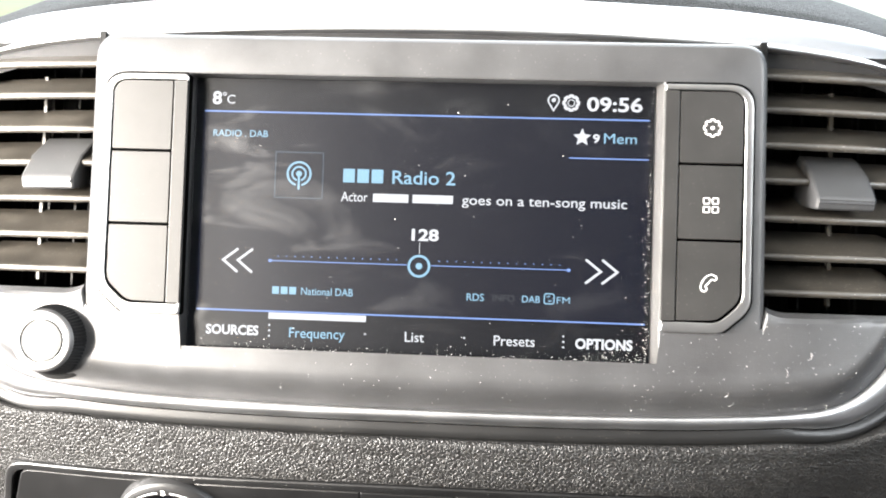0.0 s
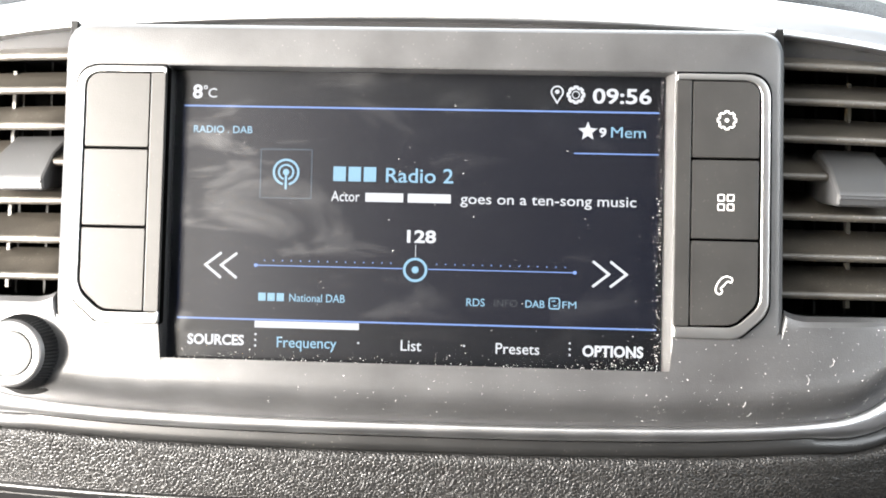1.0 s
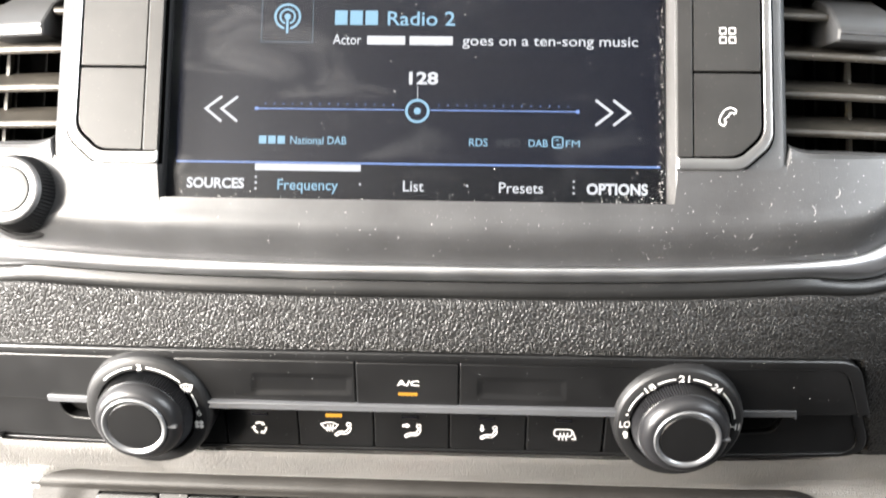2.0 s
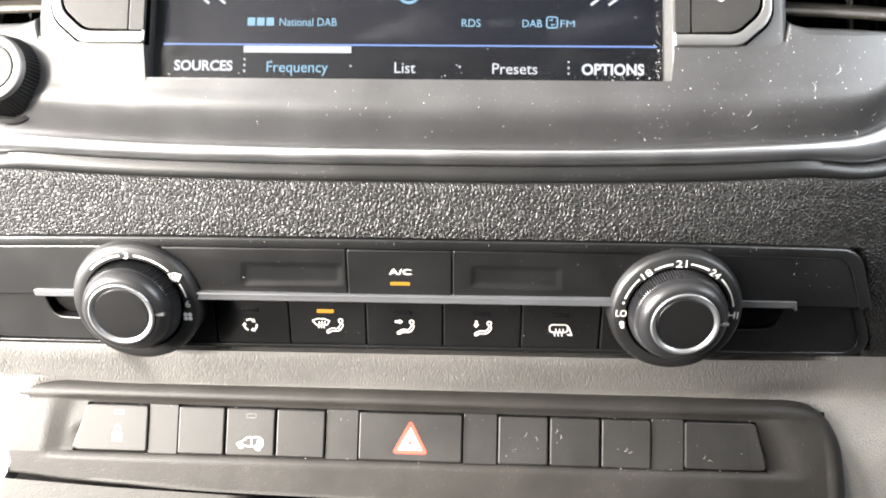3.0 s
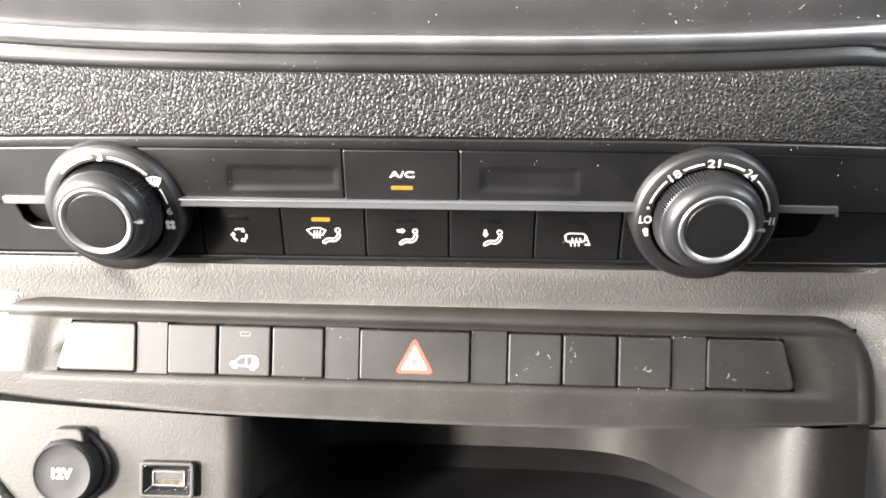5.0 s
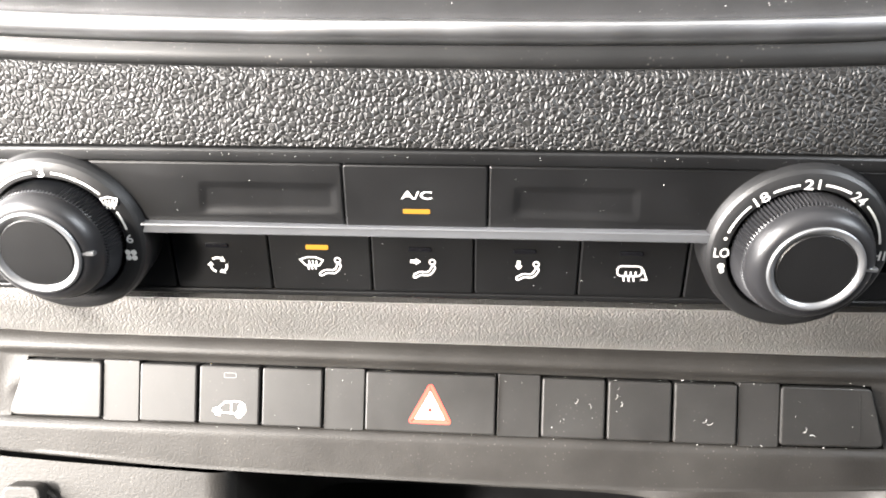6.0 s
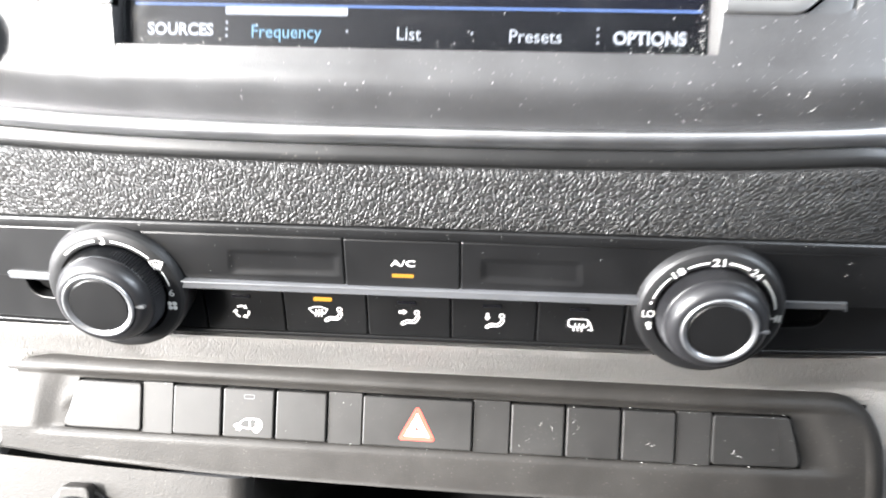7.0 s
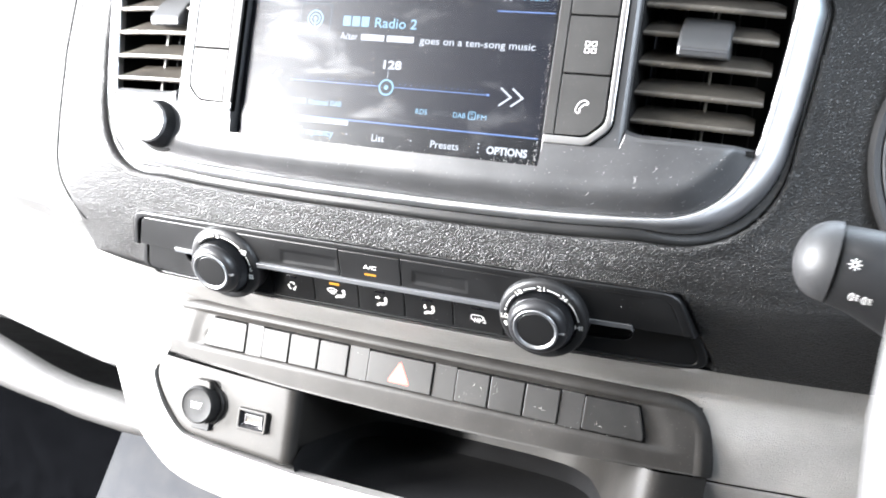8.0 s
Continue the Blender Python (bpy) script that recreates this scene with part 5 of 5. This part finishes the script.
def housing_at(x, s):
    """The moulding round the switches: s runs from its lower edge (0) past the pocket (1 to 2) to its upper edge (3)."""
    end, r = 0.1578, 0.0190
    top = 0.0178 if x < end - r else 0.0178 - r + math.sqrt(max(0.0, r * r - (x - end + r) ** 2))
    floor_v = blend(x, low_line)
    mid = min(POCKET_TOP, top - 0.0004)
    v = floor_v + (POCKET_LOW - floor_v) * s if s <= 1 else POCKET_LOW + (mid - POCKET_LOW) * (s - 1) if s <= 2 else mid + (top - mid) * (s - 2)
    d = min((v - floor_v) * 6, end - x, top - v)
    if x > end - r and v > 0.0178 - r:
        d = min((v - floor_v) * 3, r - math.hypot(x - end + r, v - 0.0178 + r))
    h = blend(d, RIM)
    if s <= 0.0 or s >= 3.0:
        h = -0.035
    # a shallow tray round the switches, and a rounded lip at the pocket
    out = max(-0.1375 + 0.10 * (v - 0.0) - x, x - 0.1385 + 0.25 * v, v - 0.0122, -0.0112 - v)
    h -= 0.0014 * blend(out, [(-0.0022, 1.0), (-0.0011, 0.5), (0.0, 0.0)])
    lip = max(-0.1279 + 0.30 * v - x, x - 0.1286 + 0.25 * v, v - POCKET_TOP, POCKET_LOW - v)
    h -= 0.0005 * blend(lip, [(-0.0001, 1.0), (0.0003, 0.35), (0.0008, 0.0)])
    # the pocket's ends slant
    slant = 0.30 * v * blend(x, [(-0.150, 0.0), (-0.1279, 1.0), (-0.110, 0.0)]) - 0.25 * v * blend(x, [(0.115, 0.0), (0.1286, 1.0), (0.146, 0.0)])
    return (x + slant + blend(x, [(0.13, 0.0), (0.158, 0.0024)]) * blend(v, [(-0.016, 1.0), (0.006, 0.0)]), v, h + 0.12 * min(0.0, v + 0.0095))


foot = [0, 0.001] + [k / 0.0155 for k in (0.0006, 0.0013, 0.002, 0.003, 0.004, 0.0049, 0.0058, 0.0065, 0.0072, 0.0090, 0.0110, 0.0125, 0.0135, 0.0143, 0.0148, 0.0152)]
brow = [2] + [2 + k / 0.0084 for k in (0.0003, 0.0007, 0.0012, 0.0017, 0.0022, 0.0028, 0.0034, 0.0040, 0.0047, 0.0054, 0.0060, 0.0066, 0.0071, 0.0075, 0.0078, 0.0081)] + [2.995, 3]
cols = sorted(span(-0.1552, 0.1500, 90) + [-0.1285, -0.1281, -0.1279, 0.1286, 0.1288, 0.1292] + [0.1506, 0.1512, 0.152, 0.153, 0.1538, 0.1546, 0.1554, 0.156, 0.1566, 0.1572, 0.1576, 0.1578, 0.15781])
row_part("switch_housing", sheet(cols, foot + span(1, 2, 12) + brow[1:], housing_at, lambda x, s: not (1 < s < 2 and -0.1279 < x < 0.1286)), HOUSING, row, "black grained moulding", None, 40)



def switch(name, pts, top=0.0020, r=0.0008, material=None, label="", edge=0.0005):
    return row_part(name, plate(rounded(pts, r), -0.0035, top - 0.0007, edge), material or SWITCH, row, label)


def slab(x0, x1, name="switch", top=0.0022, **more):
    if name == "filler":
        return switch(name, [(x0 + 0.0001, -0.0090), (x1 - 0.0001, -0.0090), (x1 - 0.0001, 0.0094), (x0 + 0.0001, 0.0094)], top - 0.0004, 0.0006, edge=0.0002)
    return switch(name, [(x0 + 0.0003, -0.0086), (x1 - 0.0003, -0.0086), (x1 - 0.0003, 0.0088), (x0 + 0.0003, 0.0088)], top, **more)


bm = sheet(span(0, 1, 48), [0, 1], lambda u, s: (-0.1312 + 0.2630 * u if s == 0 else -0.1258 + 0.2526 * u, -0.0096 + 0.0196 * s, -0.0032))
row_part("switch_bed", bm, DARK, row, "black gap round the switches")
wide = switch("switch", [(-0.1298, -0.0083), (-0.1011, -0.0083), (-0.1011, 0.0088), (-0.1247, 0.0088)], 0.0022, [0.0022, 0.0014, 0.0014, 0.0022])
slab(-0.1009, -0.0897, "filler", 0.0017)
slab(-0.0895, -0.0716)
van_key = slab(-0.0713, -0.0525)
slab(-0.0522, -0.0336)
slab(-0.0334, -0.0213, "filler", 0.0017)
hazard = slab(-0.0211, 0.0179, "hazard_switch", 0.0024, label="black hazard switch with a red triangle")
slab(0.0181, 0.0307, "filler", 0.0017)
for a, b in ((0.0309, 0.0498), (0.0500, 0.0689), (0.0691, 0.0877)):
    slab(a, b)
slab(0.0879, 0.0997, "filler", 0.0017)
end = switch("end_filler", [(0.1001, -0.0083), (0.1302, -0.0083), (0.1259, 0.0088), (0.1001, 0.0088)], 0.0016, [0.0014, 0.0022, 0.0022, 0.0014])
row_part("end_edge", stroke(bmesh.new(), [(0.1226, 0.0074), (0.1229, -0.0062), (0.1200, -0.0066)], 0.0003, 0.0008, thick=0.0003), SWITCH, end)
z = 0.00172
tri = [(-0.0016 + a, b) for a, b in ((-0.0074, -0.0063), (0.0074, -0.0063), (0.0, 0.0075))]
row_part("red_triangle", stroke(bmesh.new(), rounded(inset(tri, 0.0010), 0.0003, 3), 0.0012, z, True), RED, hazard, "red warning triangle")
row_part("white_triangle", stroke(bmesh.new(), inset(tri, 0.0028), 0.0021, z, True), PRINT, hazard, "white inner triangle")
row_part("small_triangle", stroke(bmesh.new(), inset(tri, 0.0040), 0.0002, z, True), RED, hazard, "fine red inner triangle")
z = 0.00152
cx, cy = -0.0617, -0.0040
van_shape = [(-4.4, -0.9), (-5.0, -0.6), (-4.7, 0.1), (-3.2, 0.5), (-1.5, 2.1), (1.0, 2.4), (3.4, 2.3), (4.5, 1.5), (4.8, -0.2), (4.2, -1.4), (-2.6, -0.9)]
bm = stroke(bmesh.new(), [(cx + a / 1000, cy + b / 1000) for a, b in van_shape], 0.00034, z, True)
for a, b, r in ((-3.5, -0.95, 0.85), (2.9, -1.4, 0.95)):
    stroke(bm, arc(cx + a / 1000, cy + b / 1000, r / 1000, 0, 360, 16)[:-1], 0.0004, z, True)
patch(bm, [(cx + 0.0034 + 0.0008 * math.cos(radians(a)), cy + 0.0005 + 0.0013 * math.sin(radians(a))) for a in range(0, 360, 24)], z)
stroke(bm, [(cx + 0.0005, cy + 0.0022), (cx + 0.0005, cy - 0.0011)], 0.0003, z)
row_part("van_mark", bm, PRINT, van_key, "printed white van with its rear door marked")
bm = patch(bmesh.new(), rrect(-0.1142, -0.0046, -0.1106, -0.0014, 0.0004, 2), z)
stroke(bm, [(-0.1134, -0.0014)] + arc(-0.1124, 0.0002, 0.0010, 180, 0, 10) + [(-0.1114, -0.0014)], 0.0004, z)
row_part("padlock_mark", bm, PRINT, wide, "printed white padlock")
for parent, x, y in ((van_key, -0.0617, 0.0062), (wide, -0.1122, 0.0062)):
    row_part("signal_window", stroke(bmesh.new(), rrect(x - 0.0018, y - 0.0007, x + 0.0018, y + 0.0007, 0.0003, 2), 0.0002, z, True), BAR, parent, "small unlit signal window")

# ---------------------------------------------------------------- lower console: socket plate and open cubby
LOW = face(0, 0.80, 0.0700)
console = thing("lower_console", LOW, "dark moulded console with a socket plate and open cubby", "console")
socket_face = [(-0.1600, 0.0120), (-0.1575, 0.005), (-0.1545, -0.0005), (-0.1485, -0.0085), (-0.1400, -0.0170), (-0.1330, -0.0208), (-0.1200, -0.0226), (-0.1050, -0.0234), (-0.0850, -0.0246), (-0.0600, -0.0264)]
under = smooth_curve(socket_face, 4)


def plate_at(x, s):
    """The socket plate, whose end rolls round into the cubby."""
    lo, hi = blend(x, under), blend(x, [(-0.160, 0.0236), (-0.112, 0.0208), (-0.068, 0.0190), (-0.061, 0.0186)])
    v = lo + (hi - lo) * s
    d = min(v - lo, x + 0.1605)
    h = -0.010 if s <= 0 else blend(d, [(0, -0.003), (0.0008, -0.0012), (0.002, -0.0003), (0.0035, 0.0)])
    if x > -0.0690:
        h -= 0.008 - math.sqrt(max(0.0, 0.008 ** 2 - (x + 0.0690) ** 2))
    return (x, v, h)


console_part("socket_plate", sheet([-0.1603, -0.160, -0.1595, -0.1588] + span(-0.158, -0.069, 50) + span(-0.068, -0.0611, 8), [0, 0.001, 0.01, 0.02, 0.035, 0.05, 0.075] + span(0.1, 1.0, 18), plate_at), HOUSING, console, "smooth dark plate that holds the sockets")


def cubby(t, z):
    """Inner wall of the cubby from its left edge round the back to the right edge."""
    path = smooth_curve([(-0.0611, -0.007), (-0.0600, -0.020), (-0.0580, -0.070), (-0.050, -0.098), (-0.030, -0.104), (0.040, -0.104), (0.078, -0.100), (0.096, -0.088), (0.106, -0.068), (0.118, -0.030), (0.1265, -0.010), (0.1320, -0.0025), (0.1380, 0.0), (0.1480, -0.003), (0.1590, -0.008)], 6)
    return (*path[t], z)


cols = list(range(14 * 6 + 1))
rows_z = [0.0195, 0.0165, 0.014, 0.010, 0.0, -0.010, -0.020, -0.0275]
console_part("cubby_wall", sheet(cols, rows_z, lambda t, z: (cubby(t, 0)[0] - (0.0165 - z) * 0.06, z, cubby(t, 0)[1])), HOUSING, console, "curved wall of the open cubby")
floor_bm = bmesh.new()
path = [cubby(t, 0) for t in cols[3:70]]
back = [floor_bm.verts.new((x * 0.985 + 0.0005, -0.014, y)) for x, y, _ in path]
mid = [floor_bm.verts.new((x * 0.985 + 0.0004, -0.022, y + 0.010)) for x, y, _ in path]
front = [floor_bm.verts.new((x * 0.985 + 0.0004, -0.042, -0.012)) for x, y, _ in path]
for a, c in ((back, mid), (mid, front)):
    bridge(floor_bm, a, c, closed=False)
console_part("cubby_mat", floor_bm, RUBBER, console, "black rubber mat in the cubby")
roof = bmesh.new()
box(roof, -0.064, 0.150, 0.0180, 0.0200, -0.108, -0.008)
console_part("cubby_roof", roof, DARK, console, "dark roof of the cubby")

# ---------------------------------------------------------------- sockets
socket = thing("power_socket", LOW @ Matrix.Translation((-0.1222, 0.0002, 0.0012)), "twelve-volt power socket closed by a round plastic cap", "power socket")
part("socket_rim", lathe([(0.0136, -0.004), (0.0136, 0.0006), (0.0130, 0.0013), (0.0120, 0.0014), (0.0114, 0.0008), (0.0113, -0.002)], 56), HOUSING, socket, "dark socket rim", None, 40)
cap = part("cap", lathe([(0.0112, -0.002), (0.0113, 0.0045), (0.0112, 0.0066), (0.0108, 0.0078), (0.0100, 0.0086), (0.0097, 0.0084), (0.0093, 0.0081), (0.0050, 0.0082)], 64), CAP, socket, "dark plastic cap", None, 40)
lettering("cap_lettering", "12V", PRINT, cap, -0.0036, 0.0036, -0.0017, 0.0034, 0.0083, 0.04)
bm = plate(rounded([(-0.0062, 0.0096), (0.0062, 0.0096), (0.0054, 0.0146), (-0.0054, 0.0146)], [0.0004, 0.0004, 0.0026, 0.0026]), 0.0002, 0.0052, 0.0008)
part("hinge", bm, HOUSING, cap, "raised hinge over the cap")
bm = plate(rounded([(-0.0060, -0.0158), (0.0060, -0.0158), (0.0064, -0.0108), (-0.0064, -0.0108)], [0.0012, 0.0012, 0.0004, 0.0004]), 0.0002, 0.0024, 0.0006)
part("lift_tab", bm, RUBBER, socket, "small lift tab")

usb = thing("usb_port", LOW @ Matrix.Translation((-0.0878, -0.0030, 0.0012)), "small rectangular data port in a raised frame", "usb port")
part("port_frame", ring_plate(rrect(-0.0098, -0.0064, 0.0098, 0.0064, 0.0014), rrect(-0.0083, -0.0051, 0.0083, 0.0051, 0.0008), -0.003, 0.0026, 0.0006, 0.0003, deep=0.0010), HOUSING, usb)
bm = bmesh.new()
rings = [loop_verts(bm, rrect(-0.0083 + k, -0.0051 + k, 0.0083 - k, 0.0051 - k, 0.0008, 4), z) for k, z in ((0.0, 0.0020), (0.0003, 0.0021), (0.0023, -0.0004), (0.0024, -0.0009))]
for p, q in zip(rings, rings[1:]):
    bridge(bm, p, q)
bm.faces.new(rings[-1])
part("port_funnel", bm, GLOSS, usb, "glossy black funnel of the port")
part("metal_shell", ring_plate(rrect(-0.0058, -0.0026, 0.0058, 0.0026, 0.0004), rrect(-0.0053, -0.0021, 0.0053, 0.0021, 0.0003), -0.0010, 0.0003, 0.0001, 0.0001), STEEL, usb, "metal port shell")
bm = bmesh.new()
box(bm, -0.0050, 0.0050, -0.0018, -0.0004, -0.0010, -0.0002)
part("contact_tongue", bm, BRASS, usb, "contact tongue with brass contacts")

# ---------------------------------------------------------------- driver's side: dial, stalk and wheel
gauge = thing("instrument_dial", face(0.272, 0.982, 0.027), "round black instrument dial with a thin silver ring", "instrument")
part("bezel_ring", lathe([(0.066, -0.05), (0.066, -0.002), (0.064, 0.0008), (0.0615, 0.0), (0.0600, -0.004), (0.056, -0.03)], 96), RUBBER, gauge, "black bezel")
part("silver_line", lathe([(0.0606, -0.003), (0.0606, 0.0004), (0.0601, 0.0004), (0.0600, -0.003)], 96), SATIN, gauge, "thin silver ring")
part("dial_face", lathe([(0.057, -0.031), (0.057, -0.029), (0.02, -0.0285)], 64), DARK, gauge, "dark dial face")

stalk = thing("light_stalk", face(0.1885, 0.9315, -0.060) @ Matrix.Scale(1.32, 4), "dark grey column stalk with a pale rounded end and lamp signs", "control stalk")
bm = tube(bmesh.new(), [(0.0022, 0.0, 0.0), (0.0026, 0.0, 0.0), (0.009, -0.001, 0.0), (0.018, -0.004, -0.002), (0.030, -0.010, -0.006), (0.050, -0.021, -0.013), (0.080, -0.036, -0.024), (0.120, -0.054, -0.045)], [0.0088, 0.0098, 0.0106, 0.0116, 0.0122, 0.0114, 0.0100, 0.0095], 28)
lever = part("lever", bm, LEVER, stalk, "dark grey lever", None, 40)
ends = [k * 0.0086 - 0.0068 for k in (0.0, 0.02, 0.07, 0.15, 0.27, 0.42, 0.6, 0.8, 1.0)]
bm = tube(bmesh.new(), [(x, 0.0012 - 0.12 * (x + 0.0048), 0.0004) for x in ends], [max(0.0008, 0.0100 * (max(0.0, 1 - ((0.0018 - x) / 0.0087) ** 2)) ** 0.45) for x in ends], 28)
part("end_knob", bm, STALK_END, stalk, "pale rounded turning end", None, 50)
bm = bmesh.new()
for k in range(8):
    a = radians(45 * k)
    stroke(bm, [(0.0056 + 0.0009 * math.cos(a), 0.0004 + 0.0009 * math.sin(a)), (0.0056 + 0.0014 * math.cos(a), 0.0004 + 0.0014 * math.sin(a))], 0.00022, 0.0106)
stroke(bm, arc(0.0056, 0.0004, 0.0006, 0, 360, 12)[:-1], 0.00022, 0.0106, True)
part("lamp_mark", bm, PRINT, lever, "printed white lamp sign")
for x, y in ((0.0062, -0.0070), (0.0090, -0.0075)):
    bm = bmesh.new()
    stroke(bm, arc(x, y, 0.0008, 90, 270, 8) + [(x, y - 0.0008), (x, y + 0.0008)], 0.00022, 0.0, True)
    for k in range(3):
        stroke(bm, [(x + 0.0005, y - 0.0005 + 0.0005 * k), (x + 0.0013, y - 0.0007 + 0.0005 * k)], 0.0002, 0.0)
    for v in bm.verts:
        v.co.z += 0.0003 + math.sqrt(max(0.0, 0.0108 ** 2 - (v.co.y + 0.0007) ** 2))
    part("beam_mark", bm, PRINT, lever, "printed white beam sign")

wheel = thing("steering_wheel", face(0.3885, 0.905, -0.190), "grey-black steering wheel rim", "steering wheel")
pts = [(0.185 * math.cos(math.tau * k / 72), 0.185 * math.sin(math.tau * k / 72), 0) for k in range(72)]
part("rim", tube(bmesh.new(), pts, 0.0155, 16, closed=True), SKIN_RIM, wheel, "grained rim")
part("hub", lathe([(0.060, -0.05), (0.062, 0.0), (0.055, 0.02), (0.02, 0.026)], 48), SKIN_FINE_LIT, wheel, "padded hub")
for a in (0, 180, 270):
    spoke = tube(bmesh.new(), [(0.05 * math.cos(radians(a)), 0.05 * math.sin(radians(a)), -0.005), (0.12 * math.cos(radians(a)), 0.12 * math.sin(radians(a)), -0.012), (0.182 * math.cos(radians(a)), 0.182 * math.sin(radians(a)), 0)], [0.02, 0.015, 0.012], 12)
    part("spoke", spoke, SKIN_FINE_LIT, wheel)
column = part("column_shroud", lathe([(0.05, -0.22), (0.055, -0.05), (0.045, -0.04)], 32), SWITCH, wheel, "dark column shroud")


# ---------------------------------------------------------------- dust and lint
def scatter(name, m, spots, label, rnd, big=1.0):
    """Loose flakes and lint lying on a surface; spots: (area outline function, count)."""
    ob_bm = bmesh.new()
    for draw, count in spots:
        for _ in range(count):
            x, y, z = draw(rnd)
            r = big * rnd.choice((0.00008, 0.0001, 0.00012, 0.00016, 0.00022))
            a = rnd.uniform(0, 6.28)
            q = [(x + r * rnd.uniform(0.6, 1.2) * math.cos(a + k * 1.57), y + r * rnd.uniform(0.6, 1.2) * math.sin(a + k * 1.57), z + 0.00006) for k in range(4)]
            v = [ob_bm.verts.new(p) for p in q]
            top = ob_bm.verts.new((x, y, z + 0.00012 + r * 0.4))
            for k in range(4):
                ob_bm.faces.new((v[k], v[(k + 1) % 4], top))
    me = bpy.data.meshes.new(name)
    ob_bm.to_mesh(me)
    ob_bm.free()
    me.materials.append(DUST)
    ob = new(name, me)
    ob.matrix_world = m
    return tagged(ob, label, "dust", kind="stuff")


rnd = random.Random(3)
glass_z = 0.0004
scatter("screen_dust", face(0, 0.985, 0), [
    (lambda r: (r.uniform(-0.075, 0.074), r.uniform(-0.028, 0.06), glass_z), 130),
    (lambda r: (r.uniform(-0.075, 0.075), -0.0296 + abs(r.gauss(0, 0.0012)), glass_z), 240),
    (lambda r: (0.0755 - abs(r.gauss(0, 0.0011)), r.uniform(-0.029, 0.06), glass_z), 150),
    (lambda r: (r.uniform(0.055, 0.075), -0.0292 + abs(r.gauss(0, 0.003)), glass_z), 90)], "pale dust specks on the screen glass", rnd)


def on_fascia(x0, x1, z0, z1):
    def draw(r):
        x = r.uniform(x0, x1)
        z = r.uniform(max(z0, low_edge(x) + 0.001), z1)
        return (x, z - 0.985, fascia_front(x, z))
    return draw


scatter("fascia_dust", face(0, 0.985, 0), [(on_fascia(0.07, 0.155, 0.940, 0.971), 170), (on_fascia(-0.06, 0.08, 0.938, 0.953), 60)], "pale dust specks and lint on the fascia", rnd)
scatter("climate_dust", CLIM, [
    (lambda r: (r.uniform(0.016, 0.066), r.uniform(-0.015, 0.002), 0.0003), 22), (lambda r: (r.uniform(-0.065, -0.018), r.uniform(-0.015, 0.002), 0.0003), 14),
    (lambda r: (r.uniform(-0.06, 0.062), r.uniform(-0.036, -0.022), STEP + 0.0002), 45), (lambda r: (r.uniform(0.108, 0.138), r.uniform(-0.016, 0.001), 0.0003), 16),
    (lambda r: (lambda x: (x, -0.0388 - 0.469 * panel_wrap(x) + r.gauss(0, 0.0004), STEP + 0.0008 - 0.883 * panel_wrap(x)))(r.uniform(-0.13, 0.13)), 170),
    (lambda r: (lambda x: (x, 0.0034 - 0.469 * panel_wrap(x) + r.gauss(0, 0.0003), 0.0008 - 0.883 * panel_wrap(x)))(r.uniform(-0.12, 0.12)), 70)], "pale dust specks on the climate panel", rnd, 0.6)
scatter("switch_dust", ROW, [(lambda r: (lambda x: (x, r.uniform(-0.0085, 0.0088), 0.00155 - row_bend(x)))(r.uniform(-0.05, 0.128)), 34), (lambda r: (lambda x: (x, r.choice((-0.0089, 0.0092)) + r.gauss(0, 0.0003), 0.0006 - row_bend(x)))(r.uniform(-0.12, 0.128)), 60)], "pale dust specks on the switches", rnd)

# hairs and scratches of lint
lint_bm = bmesh.new()
for (x, z, a) in ((0.1005, 0.9475, 80), (0.1030, 0.9440, 60), (0.119, 0.955, 100), (0.1265, 0.960, 70), (0.1385, 0.9485, 30), (0.1345, 0.9440, 120)):
    f = fascia_front(x, z) + 0.0001
    pts = [(x + 0.0016 * k * math.cos(radians(a + 14 * k)) / 2, z - 0.985 + 0.0016 * k * math.sin(radians(a + 14 * k)) / 2, f + 0.0001) for k in range(-2, 3)]
    tube(lint_bm, pts, 0.00005, 5)
me = bpy.data.meshes.new("lint")
lint_bm.to_mesh(me)
lint_bm.free()
me.materials.append(DUST)
lint = tagged(new("lint", me), "short pale hairs of lint on the fascia", "lint", kind="stuff")
lint.matrix_world = face(0, 0.985, 0)
lint_bm = bmesh.new()
for (x, y, a) in ((0.0415, 0.0022, 60), (0.0455, 0.0012, 110), (0.0530, 0.0040, 70), (0.0545, 0.0020, 90), (0.0800, -0.0030, 20), (0.0785, -0.0022, 50), (0.1075, -0.0040, 60), (0.1095, -0.0050, 170)):
    pts = [(x + 0.0009 * k * math.cos(radians(a + 16 * k)) / 2, y + 0.0009 * k * math.sin(radians(a + 16 * k)) / 2, 0.0016 - row_bend(x)) for k in range(-2, 3)]
    tube(lint_bm, pts, 0.00005, 5)
me = bpy.data.meshes.new("lint")
lint_bm.to_mesh(me)
lint_bm.free()
me.materials.append(DUST)
lint = tagged(new("lint", me), "short pale hairs of lint on the switches", "lint", kind="stuff")
lint.matrix_world = ROW
